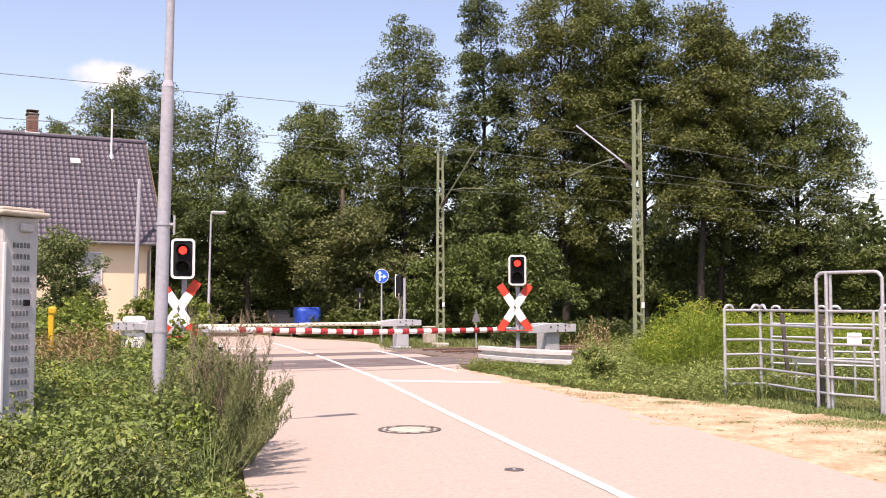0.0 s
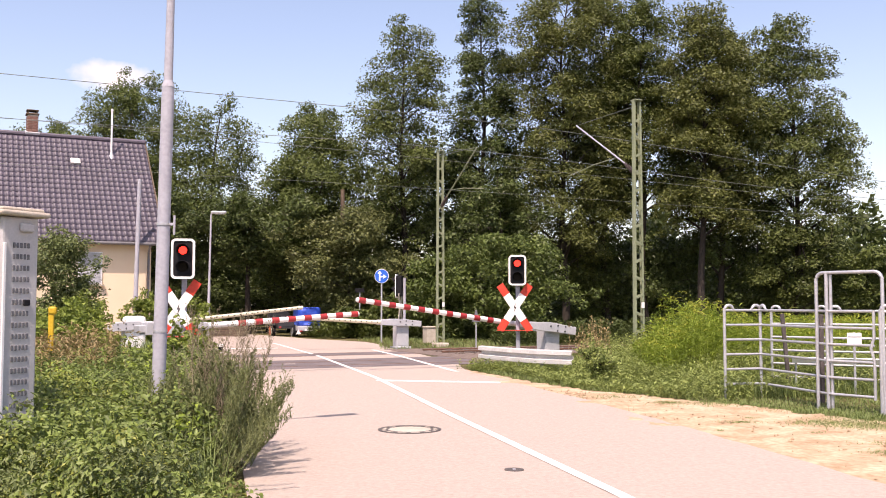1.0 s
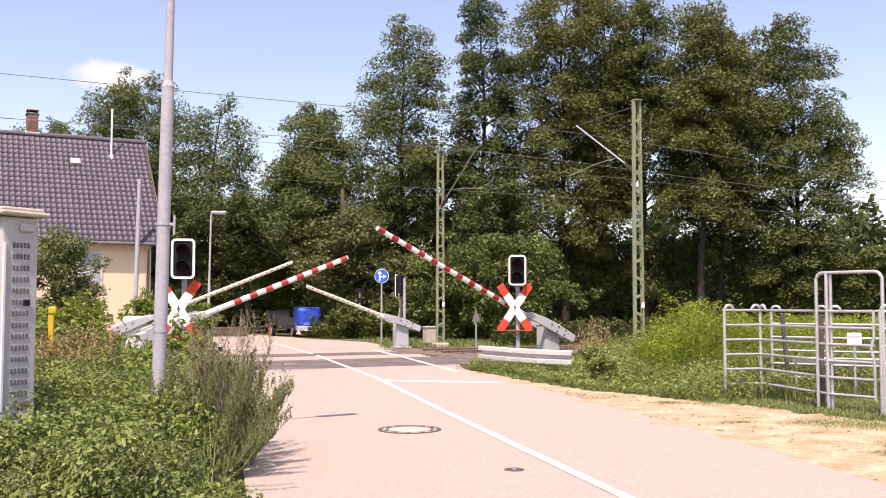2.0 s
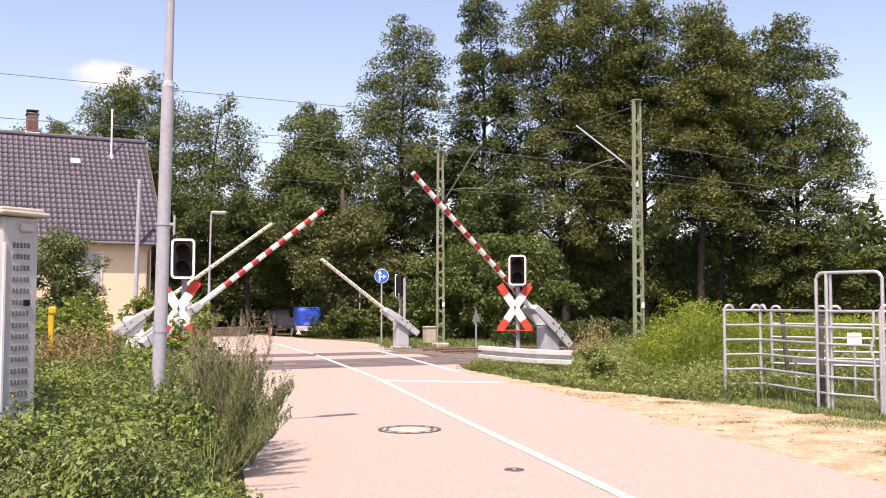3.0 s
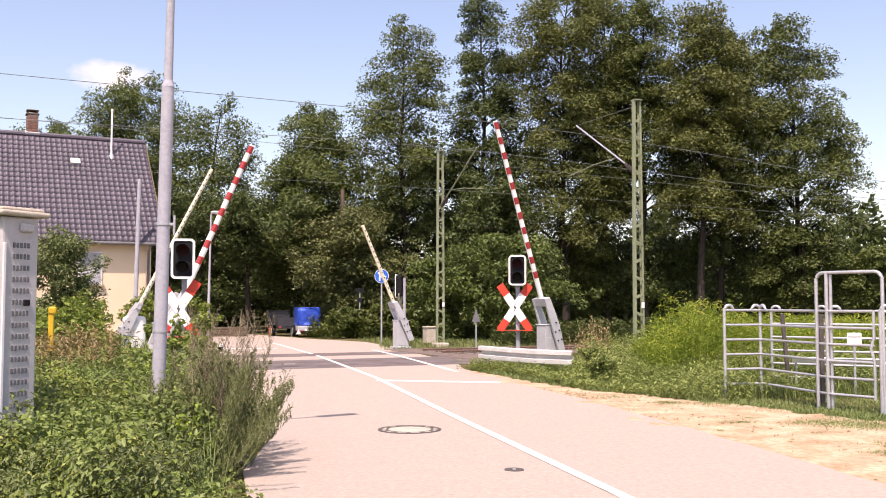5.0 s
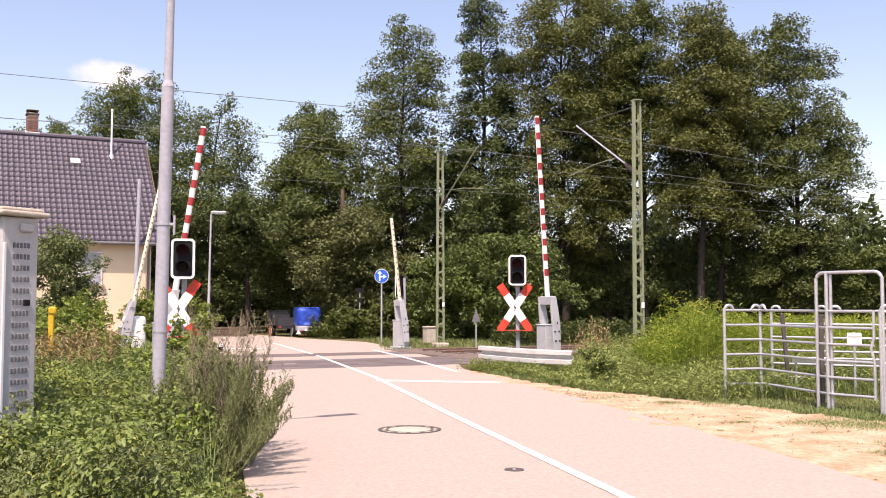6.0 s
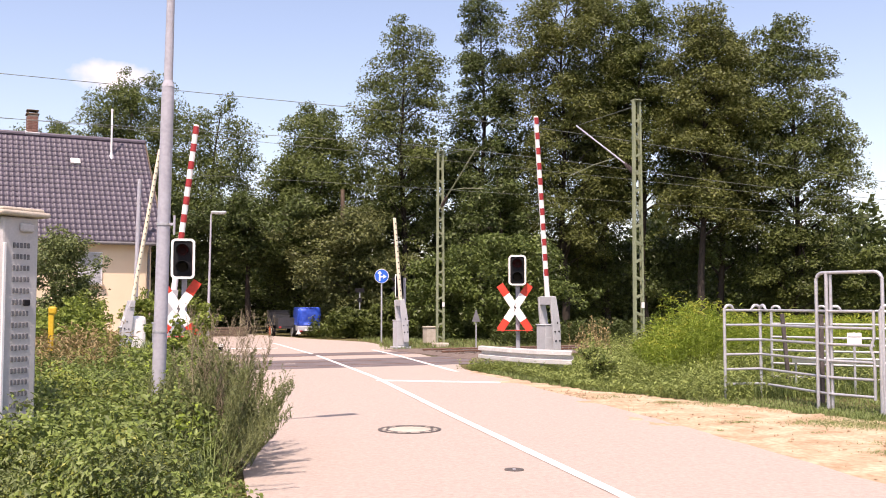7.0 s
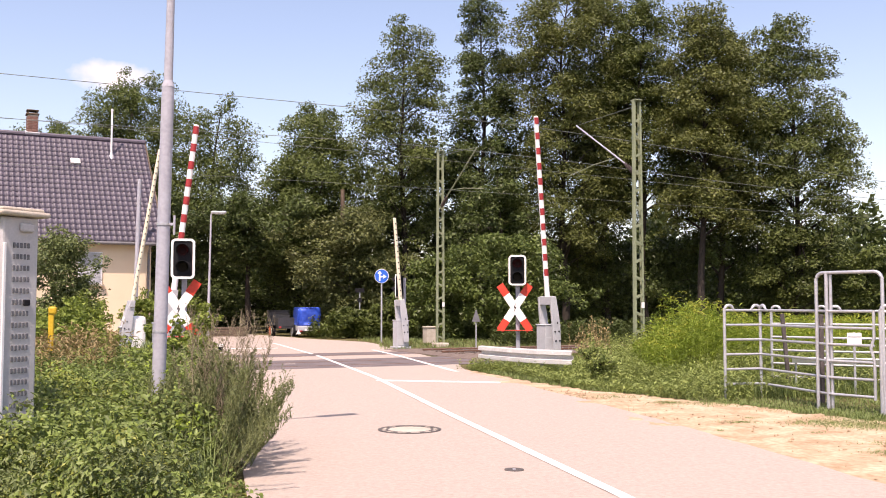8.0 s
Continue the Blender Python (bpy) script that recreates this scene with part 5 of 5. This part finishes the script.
def left_bank():
    """The overgrown bank: brambles over stalks, denser towards the road."""
    rng = np.random.default_rng(21)
    # each plant is a mound of leaves; mounds of several kinds grow into one another
    k = 1500
    py = 6.2 + 15.5 * rng.uniform(0, 1, k) ** 1.35
    pedge = road_left(py) - 0.1 + 0.18 * bumps(py, py * 0.3, 1.2)
    px = pedge - rng.uniform(0, 1, k) ** 0.85 * (5.2 + 0.2 * py)
    pr = rng.uniform(0.13, 0.36, k) + 0.008 * (py - 6)
    rise = np.clip((pedge - px) * 2.0, 0.12, 1) ** 0.6
    ph = rise * (0.5 + 0.22 * bumps(px, py, 1.0) + rng.uniform(-0.16, 0.22, k)) + 0.012 * (py - 6) + 0.007 * np.clip(py - 10.5, 0, 7)
    ph = np.maximum(np.minimum(ph, 1.5 - 0.04 * py), 0.1)
    species = (bumps(px, py, 1.3) * 1.2 + rng.normal(size=k) * 0.6 > 0.35).astype(int) + 2 * (rng.uniform(size=k) < 0.1)
    clear = ~((px > -4.75) & (px < -3.35) & (py > 8.3) & (py < 10.7))
    near = 1 / np.clip(py, 6, 30)
    weight = np.where(clear, pr ** 2 * near, 0)
    n = 225000
    pick = rng.choice(k, n, p=weight / weight.sum())
    a, t = rng.uniform(0, math.tau, n), np.sqrt(rng.uniform(0, 1, n))
    r = pr[pick] * (1 + 0.25 * np.sin(a * 3 + pick))
    dome = np.sqrt(np.maximum(0, 1 - t * t * 0.96))
    depth = rng.exponential(0.09, n) * (rng.uniform(size=n) > 0.25)
    z = ph[pick] - pr[pick] * 0.9 * (1 - dome) - depth
    c = np.stack([px[pick] + np.cos(a) * t * r, py[pick] + np.sin(a) * t * r, np.maximum(z, 0.03)], 1)
    lie = np.stack([np.cos(a) * t, np.sin(a) * t - 0.2, dome * 0.8 + 0.3], 1) + rng.normal(size=(n, 3)) * 0.55
    kind = species[pick]
    gold = (kind >= 2) | (rng.uniform(size=n) < 0.03)
    for sel, mat, size, slim, name, lb in ((gold, LEAF_YELLOW, 0.044, 0.5, "yellowing_bank", "scattered yellow-green leaves in the bank"), (~gold & (kind == 0), LEAF_BRAMBLE, 0.05, 0.6, "bramble_bank", "dense green bramble leaves covering the bank"), (~gold & (kind == 1), LEAF_NETTLE, 0.052, 0.36, "weed_bank", "narrow grey-green weed leaves in the bank")):
        p = c[sel]
        v, f = leaf_shapes(rng, p, lie[sel], size * rng.uniform(0.5, 1.35, len(p)) * (1 + 0.02 * (p[:, 1] - 8)), slim)
        tagged(mesh_of(name, v, f, mat), lb, "weeds", kind="stuff")
    for k, lf, mat, nm, lb in ((520, 0.085, LEAF_BRAMBLE, "nettles", "upright green nettles standing out of the bank"), (150, 0.07, LEAF_GOLD_GREEN, "young_weeds", "yellow-green young shoots in the bank"), (260, 0.08, LEAF_SHRUB, "dark_weeds", "dark green upright weeds in the bank")):
        sy = 6.8 + 10.5 * rng.uniform(0, 1, k)
        sx = road_left(sy) - 0.35 - rng.uniform(0, 4.6, k)
        hid = (sx > -4.7) & (sx < -3.4) & (sy > 8.2) & (sy < 10.8)
        xy = np.stack([sx, sy], 1)[~hid]
        stalks(nm, xy, rng.uniform(0.5, 0.9, len(xy)) + 0.015 * np.clip(xy[:, 1] - 10, 0, 7), rng, 26, lf, 0.45, mat, lb, spread=0.16)
    # grass tufts and dry tops standing out of the bank
    k = 9000
    gy = 7.0 + 11 * rng.uniform(0, 1, k)
    gx = road_left(gy) - 0.2 - rng.uniform(0, 4.5, k)
    blades("tall_grass", np.stack([gx, gy], 1), rng.uniform(0.35, 0.8, k), rng, GRASS, "tall bent green grass in the bank", 0.0045)
    # grey-green mugwort beside the road, leaning out over it
    for seed, k, mx, my, sx, sy, tall, tilt, mat, size, lb in ((1, 80, -2.4, 9.9, 0.27, 0.8, 1.0, 0.12, LEAF_DRY_GREEN, 0.046, "bushy dull green mugwort at the road's edge"), (2, 26, -2.3, 10.2, 0.2, 0.5, 1.45, 0.1, LEAF_DRY, 0.026, "wispy brownish flowering mugwort stalks at the road's edge"),
                                                               (3, 26, -2.02, 9.5, 0.1, 0.4, 0.82, 0.62, LEAF_DRY_GREEN, 0.032, "mugwort stalks leaning over the road"), (4, 9, -2.0, 8.6, 0.08, 0.3, 0.62, 0.85, LEAF_DRY_GREEN, 0.026, "low green stalks bending over the road")):
        plumes("mugwort", np.random.default_rng(seed), k, mx, my, sx, sy, tall, tilt, mat, lb, size)
    k = 130
    mx, my = -5.95 + rng.normal(size=k) * 0.4, 15.6 + rng.normal(size=k) * 0.6
    stalks("dry_weeds", np.stack([mx, my], 1), rng.uniform(0.9, 1.3, k), rng, 30, 0.09, 0.2, HAY, "dry straw-coloured stalks in the bank", spread=0.2, droop=0.0)


def hedge():
    """Vines and shrubs between the bank and the near track."""
    rows = [(-6.75, 18.2, 1.1, 0.7), (-7.9, 19.0, 1.35, 0.9), (-9.2, 19.6, 1.4, 1.0), (-4.9, 19.0, 0.95, 0.6), (-9.3, 24.2, 1.6, 0.9), (-10.2, 22.5, 1.5, 1.0), (-7.8, 20.6, 1.4, 0.7), (-4.85, 18.6, 0.95, 0.5), (-5.75, 21.9, 0.9, 0.4), (-6.35, 22.4, 1.3, 0.45)]
    for i, (x, y, h, s) in enumerate(rows):
        tree("vine_shrub", x, y, h, s, 0.05, 131 + i, 4200, 0.1, LEAF_VINE, "low bright green vine-covered shrub", 16, 0, 0.5, 0.4, 0.03, 1.2)
    for i, (x, y, h, s) in enumerate(((-11.3, 36.2, 1.9, 0.9), (-13.2, 35.6, 2.0, 1.0), (-9.4, 37.0, 1.8, 0.8))):
        tree("vine_shrub", x, y, h, s, 0.05, 161 + i, 3800, 0.12, LEAF_VINE, "bright green vines before the house wall", 16, 0, 0.5, 0.4, 0.03, 1.2)
    tree("shrub", -13.0, 33.0, 4.2, 1.6, 0.1, 151, 15000, 0.11, LEAF_NETTLE, "leafy lilac shrub before the house wall", 20, 0, 0.5, 0.45, 0.06, 1.2)


def right_bank():
    rng = np.random.default_rng(31)
    # mown-looking verge grass, taller away from the road
    n = 95000
    y = 13.5 + 20.5 * rng.uniform(0, 1, n) ** 1.5
    x = road_right(np.minimum(y, 26)) + 9 * rng.uniform(0, 1, n) ** 1.2
    d = x - road_right(np.minimum(y, 26)) - 0.1
    nn = -0.423 * x + 0.906 * y
    ok = (d > 0.05) & ((nn < 22.8) | (nn > 31)) & ~((y > 23.2) & (x < 0.8) & (nn < 24)) & ~sandy(x, y)
    x, y, d = x[ok], y[ok], d[ok]
    blades("verge_grass", np.stack([x, y], 1), np.where(y < 16.3, 0.045, 0.08 + 0.22 * np.clip((d - 1) / 3, 0, 1)) * rng.uniform(0.6, 1.3, len(x)), rng, GRASS, "uneven green verge grass", 0.005)
    n = 7000
    x, y = rng.uniform(1.2, 14, n), rng.uniform(15.5, 25.5, n)
    y = y + 0.25 * (x - 3)
    d = x - road_right(np.minimum(y, 26))
    inpen = (x > 5.2) & (x < 8.5) & (y < 17.6)
    nn = -0.423 * x + 0.906 * y
    ok = (d > 0.7) & (nn < 22.3) & ~sandy(x, y) & ~(inpen & (rng.uniform(size=n) < 0.6)) & ~((y > 22.8) & (x < 3.3))
    x, y, d, nn = x[ok], y[ok], d[ok], nn[ok]
    h = (0.14 + 0.55 * np.clip((d - 1.2) / 3.0, 0, 1) + 0.1 * bumps(x, y, 1.2)) * rng.uniform(0.7, 1.2, len(x))
    h = np.where((x > 4.6) & (y < 18.2), np.minimum(h, np.where(y < 16.1, 0.14, 0.38)), h)
    h = np.where((x < 3.6) & (y > 20.5), np.minimum(h, np.where((y < 20.9) & (x > 2.0), 0.42, 0.26)), h)
    stalks("verge_weeds", np.stack([x, y], 1), np.maximum(h, 0.12), rng, 22, 0.078, 0.36, LEAF_VERGE, "mixed green weeds on the verge")
    u = rng.uniform(0, 1, 260)
    xy = np.stack([0.62 + 2.3 * u + rng.normal(size=260) * 0.1, 23.35 - 2.75 * u + rng.normal(size=260) * 0.12], 1)
    stalks("rail_weeds", xy, rng.uniform(0.12, 0.32, 260), rng, 22, 0.06, 0.34, LEAF_VERGE, "low weeds before the guard rail")
    # goldenrod: green leafy stems, yellow plumes on top
    n = 2600
    x = rng.uniform(4.25, 15, n)
    y = 20.2 + 0.42 * (x - 4) + rng.uniform(-1.6, 1.7, n)
    h = (1.2 + 0.38 * np.exp(-((x - 5.25) / 0.8) ** 2) + 0.2 * bumps(x, y, 1.5)) * np.clip(0.55 + (x - 4.25) * 0.6, 0.5, 1) * rng.uniform(0.72, 1.1, n)
    xy = np.stack([x, y], 1)
    stalks("goldenrod", xy, h, rng, 34, 0.09, 0.25, LEAF_GOLD_GREEN, "tall green goldenrod stand with narrow leaves", spread=0.13, droop=0.25)
    pick = rng.uniform(size=n) < 0.3
    p = xy[pick]
    m = len(p)
    a = rng.uniform(0, math.tau, (m, 3, 1)) * np.ones((1, 1, 7))
    u = np.linspace(0.05, 1, 7)[None, None, :] * np.ones((m, 3, 1))
    reach = 0.15 * rng.uniform(0.6, 1.3, (m, 3, 1))
    top = h[pick][:, None, None] * 0.97
    c = np.stack([p[:, 0, None, None] + np.cos(a) * u * reach, p[:, 1, None, None] + np.sin(a) * u * reach, top + 0.16 * u - 0.17 * u * u], 3).reshape(-1, 3)
    along = np.stack([np.cos(a), np.sin(a), 0.9 - 1.8 * u], 3).reshape(-1, 3)
    v, f = leaf_shapes(rng, c, rng.normal(size=c.shape) * 0.4 + np.array([0, 0, 1.0]), 0.05 * rng.uniform(0.6, 1.3, len(c)), 0.4, along)
    tagged(mesh_of("goldenrod_plumes", v, f, LEAF_GOLD), "yellow goldenrod plumes", "flowers", kind="stuff")
    k = 34
    sx, sy = 3.75 + rng.normal(size=k) * 0.25, 24.3 + rng.normal(size=k) * 0.4
    stalks("seed_heads", np.stack([sx, sy], 1), rng.uniform(0.8, 1.3, k), rng, 34, 0.07, 0.35, HAY, "dry brownish seed heads behind the barrier", spread=0.08, droop=-0.8)
    n = 2600
    x, y = rng.uniform(2.0, 18, n), rng.uniform(34, 46, n)
    nn = -0.423 * x + 0.906 * y
    ok = (nn > 31.6) & (nn < 36)
    # dark leaf colour replaces the shade over these weeds
    stalks("trackside_weeds", np.stack([x, y], 1)[ok], rng.uniform(0.4, 1.0, ok.sum()), rng, 26, 0.16, 0.4, LEAF_DARK, "green weeds beyond the far track, dark for shade")
    # undergrowth between the far road and the trees
    n = 1500
    x, y = rng.uniform(-6.5, 3, n), rng.uniform(43.5, 51, n)
    ok = x > np.interp(y, ROAD_Y, ROAD_X) + 3.4
    stalks("undergrowth", np.stack([x, y], 1)[ok], rng.uniform(0.4, 1.1, ok.sum()), rng, 14, 0.18, 0.45, LEAF_SHRUB, "dark green undergrowth below the trees")
    # rough grass beyond the tracks
    n = 24000
    x, y = rng.uniform(-3.6, 14, n), rng.uniform(33, 46, n)
    nn = -0.423 * x + 0.906 * y
    far = x - np.interp(y, ROAD_Y, ROAD_X) - np.interp(y, [26, 34, 40, 44, 60], [2.6, 2.9, 4.2, 2.8, 2.5])
    ok = (nn > 30.8) & (far > 0.15) & (x < 4)
    blades("rough_grass", np.stack([x[ok], y[ok]], 1), 0.14 * rng.uniform(0.3, 1.4, ok.sum()), rng, GRASS, "rough grass beyond the tracks", 0.006)
    n = 16000
    x, y = rng.uniform(-16, -5, n), rng.uniform(13, 40, n)
    ok = (x < np.interp(y, ROAD_Y, ROAD_X) - 3.3 - np.maximum(0, (y - 33) * 0.8)) & (np.abs((-0.423 * x + 0.906 * y) - 24.5) > 1.6) & (np.abs((-0.423 * x + 0.906 * y) - 28.9) > 1.6)
    blades("rough_grass", np.stack([x[ok], y[ok]], 1), 0.5 * rng.uniform(0.5, 1.5, ok.sum()), rng, GRASS, "rough grass beside the tracks", 0.016)


def sandy(x, y):
    """Where the trodden sand lies beside the road."""
    d = x - road_right(y)
    far = np.interp(y, [6, 10, 13.2, 15, 16.3, 17.6, 19, 22, 23.4], [6, 3.6, 2.9, 2.2, 1.5, 0.85, 0.45, 0.3, 0.1])
    return (d > -0.3) & (d < far + np.where(y < 18, 0.25, 0.12) * bumps(x, y, 1.4)) & (y < 23.4)


def sand_verge():
    bm = bmesh.new()
    step = 0.16
    verts = {}
    def corner(i, j):
        if (i, j) not in verts:
            x, y = i * step, j * step
            verts[i, j] = bm.verts.new((x + 0.05 * math.sin(j * 2.1), y + 0.05 * math.sin(i * 1.7), 0.0085 + 0.012 * max(0, noise.noise(Vector((x * 1.3, y * 1.3, 2))))))
        return verts[i, j]
    for i in range(0, 70):
        for j in range(30, 148):
            if sandy((i + 0.5) * step, (j + 0.5) * step):
                bm.faces.new((corner(i, j), corner(i + 1, j), corner(i + 1, j + 1), corner(i, j + 1)))
    tagged(part("sand_verge", bm, SAND, smooth=True), "trodden dry yellow sand beside the road", "sand", kind="structure")
    rng = np.random.default_rng(77)
    # tufts on the sand
    pts = []
    for cx, cy, rx, ry, k in ((4.0, 13.05, 0.16, 0.07, 260), (4.25, 13.5, 0.08, 0.05, 60), (3.6, 15.6, 0.12, 0.1, 300), (2.9, 16.6, 0.3, 0.2, 300), (5.0, 13.0, 0.25, 0.2, 600), (5.5, 12.7, 0.3, 0.28, 1300), (5.75, 13.4, 0.3, 0.3, 900), (4.75, 10.4, 0.14, 0.09, 330),
                          (5.1, 11.1, 0.2, 0.12, 220), (4.4, 15.5, 0.5, 0.22, 900), (5.5, 14.6, 0.35, 0.25, 700), (3.45, 12.2, 0.03, 0.03, 24), (4.6, 12.0, 0.04, 0.03, 30)):
        pts.append(np.array([cx, cy]) + rng.normal(size=(k * 2, 2)) * np.array([rx, ry]))
    p = np.concatenate(pts)
    blades("sand_grass", p, rng.uniform(0.01, 0.04, len(p)), rng, GRASS, "sparse short grass tufts on the sand", 0.004)
    vs, fs = [], []
    oct_v = np.array([(1, 0, 0), (-1, 0, 0), (0, 1, 0), (0, -1, 0), (0, 0, 1), (0, 0, -1)], float)
    oct_f = np.array([(0, 2, 4), (2, 1, 4), (1, 3, 4), (3, 0, 4), (2, 0, 5), (1, 2, 5), (3, 1, 5), (0, 3, 5)])
    for i in range(200):
        y = rng.uniform(8, 18)
        x = road_right(y) + rng.uniform(0.0, 2.4) * (18.6 - y) / 8
        if i < 70:
            x, y = 2.35 + rng.normal() * 0.12, 17.1 + rng.normal() * 0.22
        vs.append(oct_v * rng.uniform(0.006, 0.032, 3) + np.array([x, y, 0.018]))
        fs.append(oct_f + i * 6)
    tagged(mesh_of("pebbles", np.concatenate(vs), np.concatenate(fs), SAND), "small pebbles and clods on the sand", "pebbles", kind="stuff")


LEAF_DRY_GREEN = leaf_material("mugwort_leaves", (0.07, 0.088, 0.03), (0.26, 0.29, 0.115))
LEAF_VINE = leaf_material("vine_leaves", (0.05, 0.085, 0.012), (0.34, 0.42, 0.085), 0.35)
LEAF_NETTLE = leaf_material("nettle_leaves", (0.045, 0.066, 0.022), (0.23, 0.28, 0.1))
DARK_IRON = material("cast_iron", (0.08, 0.07, 0.065), (0.17, 0.15, 0.14), 6, 0.7, 0.5, 0.3, 50)
LEAF_GOLD_GREEN = leaf_material("goldenrod_leaves", (0.1, 0.17, 0.02), (0.4, 0.5, 0.08), 0.42)

ground_sheet()
road()
sand_verge()
railway()
trees()
far_woods()
shrubs()
hedge()
_, front_roof, front_len, front_slant = house()
lattice_mast(5.3, 26.3, 7.15, 1, "green lattice mast with a pale cantilever on the near side")
lattice_mast(-0.1, 35.8, 7.25, -1, "green lattice mast beyond the far track")
wires()
ARM_NR = barrier(2.73, 25.27, 210, 0.93, 5.53, 1, 1, False, "raised red and white barrier beside the guard rail", boom_y=-0.24)
ARM_NL = barrier(-6.07, 21.23, 30, 1.05, 4.5, -1, -1, False, "red and white barrier standing in the weeds")
ARM_FR = barrier(-1.5, 34.5, 205, 0.88, 3.73, 1, -1, True, "short barrier beyond the tracks seen from behind", boom_y=-0.16)
# WHITE puts the glare of sun on this machine box into its colour
ARM_FL = barrier(-10.08, 30.97, 26, 0.85, 5.75, -1, 1, True, "long barrier beyond the tracks seen from behind", WHITE, 0.24)
LAMP_R = crossing_signal(1.87, 24.3, -6, 2.42, 1.49, -0.07, "crossing signal with white-rimmed head and warning cross", True, 0.88)
LAMP_L = crossing_signal(-5.35, 20.0, 8, 2.51, 1.48, -0.09, "crossing signal with warning cross among the weeds", True, 0.96)
far_lens = crossing_signal(-1.52, 35.3, -99, 2.22, 1.35, 0.0, "crossing signal beyond the tracks seen from behind", False)
far_lens.matrix_basis = pose(0, -0.19, 2.39, 0, 0, 180)
guard_rail()
street_lamp(-3.03, 10.35, 5.4, 0.073, 0.048, 3.93, 0.9, 0.6, "tall galvanised street lamp standing in the brambles", 36)
street_lamp(-9.75, 40.3, 5.3, 0.06, 0.045, 2.4, 0.8, 0.12, "slim grey street lamp beyond the railway", 0.0, (1.5,))
pole("antenna_pole", -12.8, 40.3, 6.78, 0.1, POLE_STEEL, "plain galvanised pole close before the house wall", 1.0)
pole("wooden_pole", -5.3, 51, 7.6, 0.13, WOOD, "old wooden telegraph pole among the trees", category="telegraph pole")
direction_sign()
small_signs()
cabinet()
manholes()
cattle_pen()
trailer()
low_trailer()
box_trailer()
left_bank()
right_bank()
roof_tiles(front_roof, front_len, front_slant)


# ---- what moves: the four arms lift, the red lamps turn off ----
def motions():
    times = [0, 0.5, 0.6, 0.7, 0.8, 1.0, 1.2, 1.5, 1.7, 2.25, 2.8, 3.2, 3.5, 4.0, 4.5, 4.7, 5.25, 5.8, 6.0, 6.2, 6.4, 8.0]
    near_long = [0, 0, 1.0, 2.6, 4.7, 7.8, 11.8, 17.5, 21, 30.6, 40.2, 46.3, 50.6, 58.1, 65.1, 67.9, 76.8, 84.3, 86.2, 85.5, 85.9, 85.9]
    near_short = [-1.7, -1.7, -1.3, -0.5, 0.8, 3.8, 7.3, 12.6, 16.2, 25.5, 34.5, 40.6, 44.5, 52.2, 59.2, 61.8, 70.5, 78.2, 81, 83, 83.1, 83.1]
    far_short = [0, 0, 0, 0.3, 0.8, 3.5, 6.8, 11.3, 15, 24.5, 33.5, 39.3, 43.2, 51.3, 59, 61.8, 70.8, 80.8, 83.5, 85, 85.3, 85.3]
    far_long = [0, 0, 0.7, 1.9, 3.2, 6, 9, 13.8, 17.2, 25.8, 34, 39, 42.5, 49.8, 56.5, 59.2, 67.5, 75.2, 78.5, 81.1, 81.1, 81.1]
    for arm, side, pivot, lift in ((ARM_NR, 1, 0.93, near_long), (ARM_NL, -1, 1.05, near_short), (ARM_FR, 1, 0.88, far_short), (ARM_FL, -1, 0.85, far_long)):
        walk(arm, [(t, pose(0, side * 0.3, pivot, 0, -a, 0)) for t, a in zip(times, lift)])
    for lens, z in ((LAMP_R, 2.42 + 0.17), (LAMP_L, 2.51 + 0.17)):
        walk(lens, [(0.0, pose(0, -0.19, z)), (1.5, pose(0, -0.19, z)), (1.567, pose(0, -0.19, z, 0, 0, 60)), (1.633, pose(0, -0.19, z, 0, 0, 120)), (1.7, pose(0, -0.19, z, 0, 0, 180)), (8.0, pose(0, -0.19, z, 0, 0, 180))])


motions()
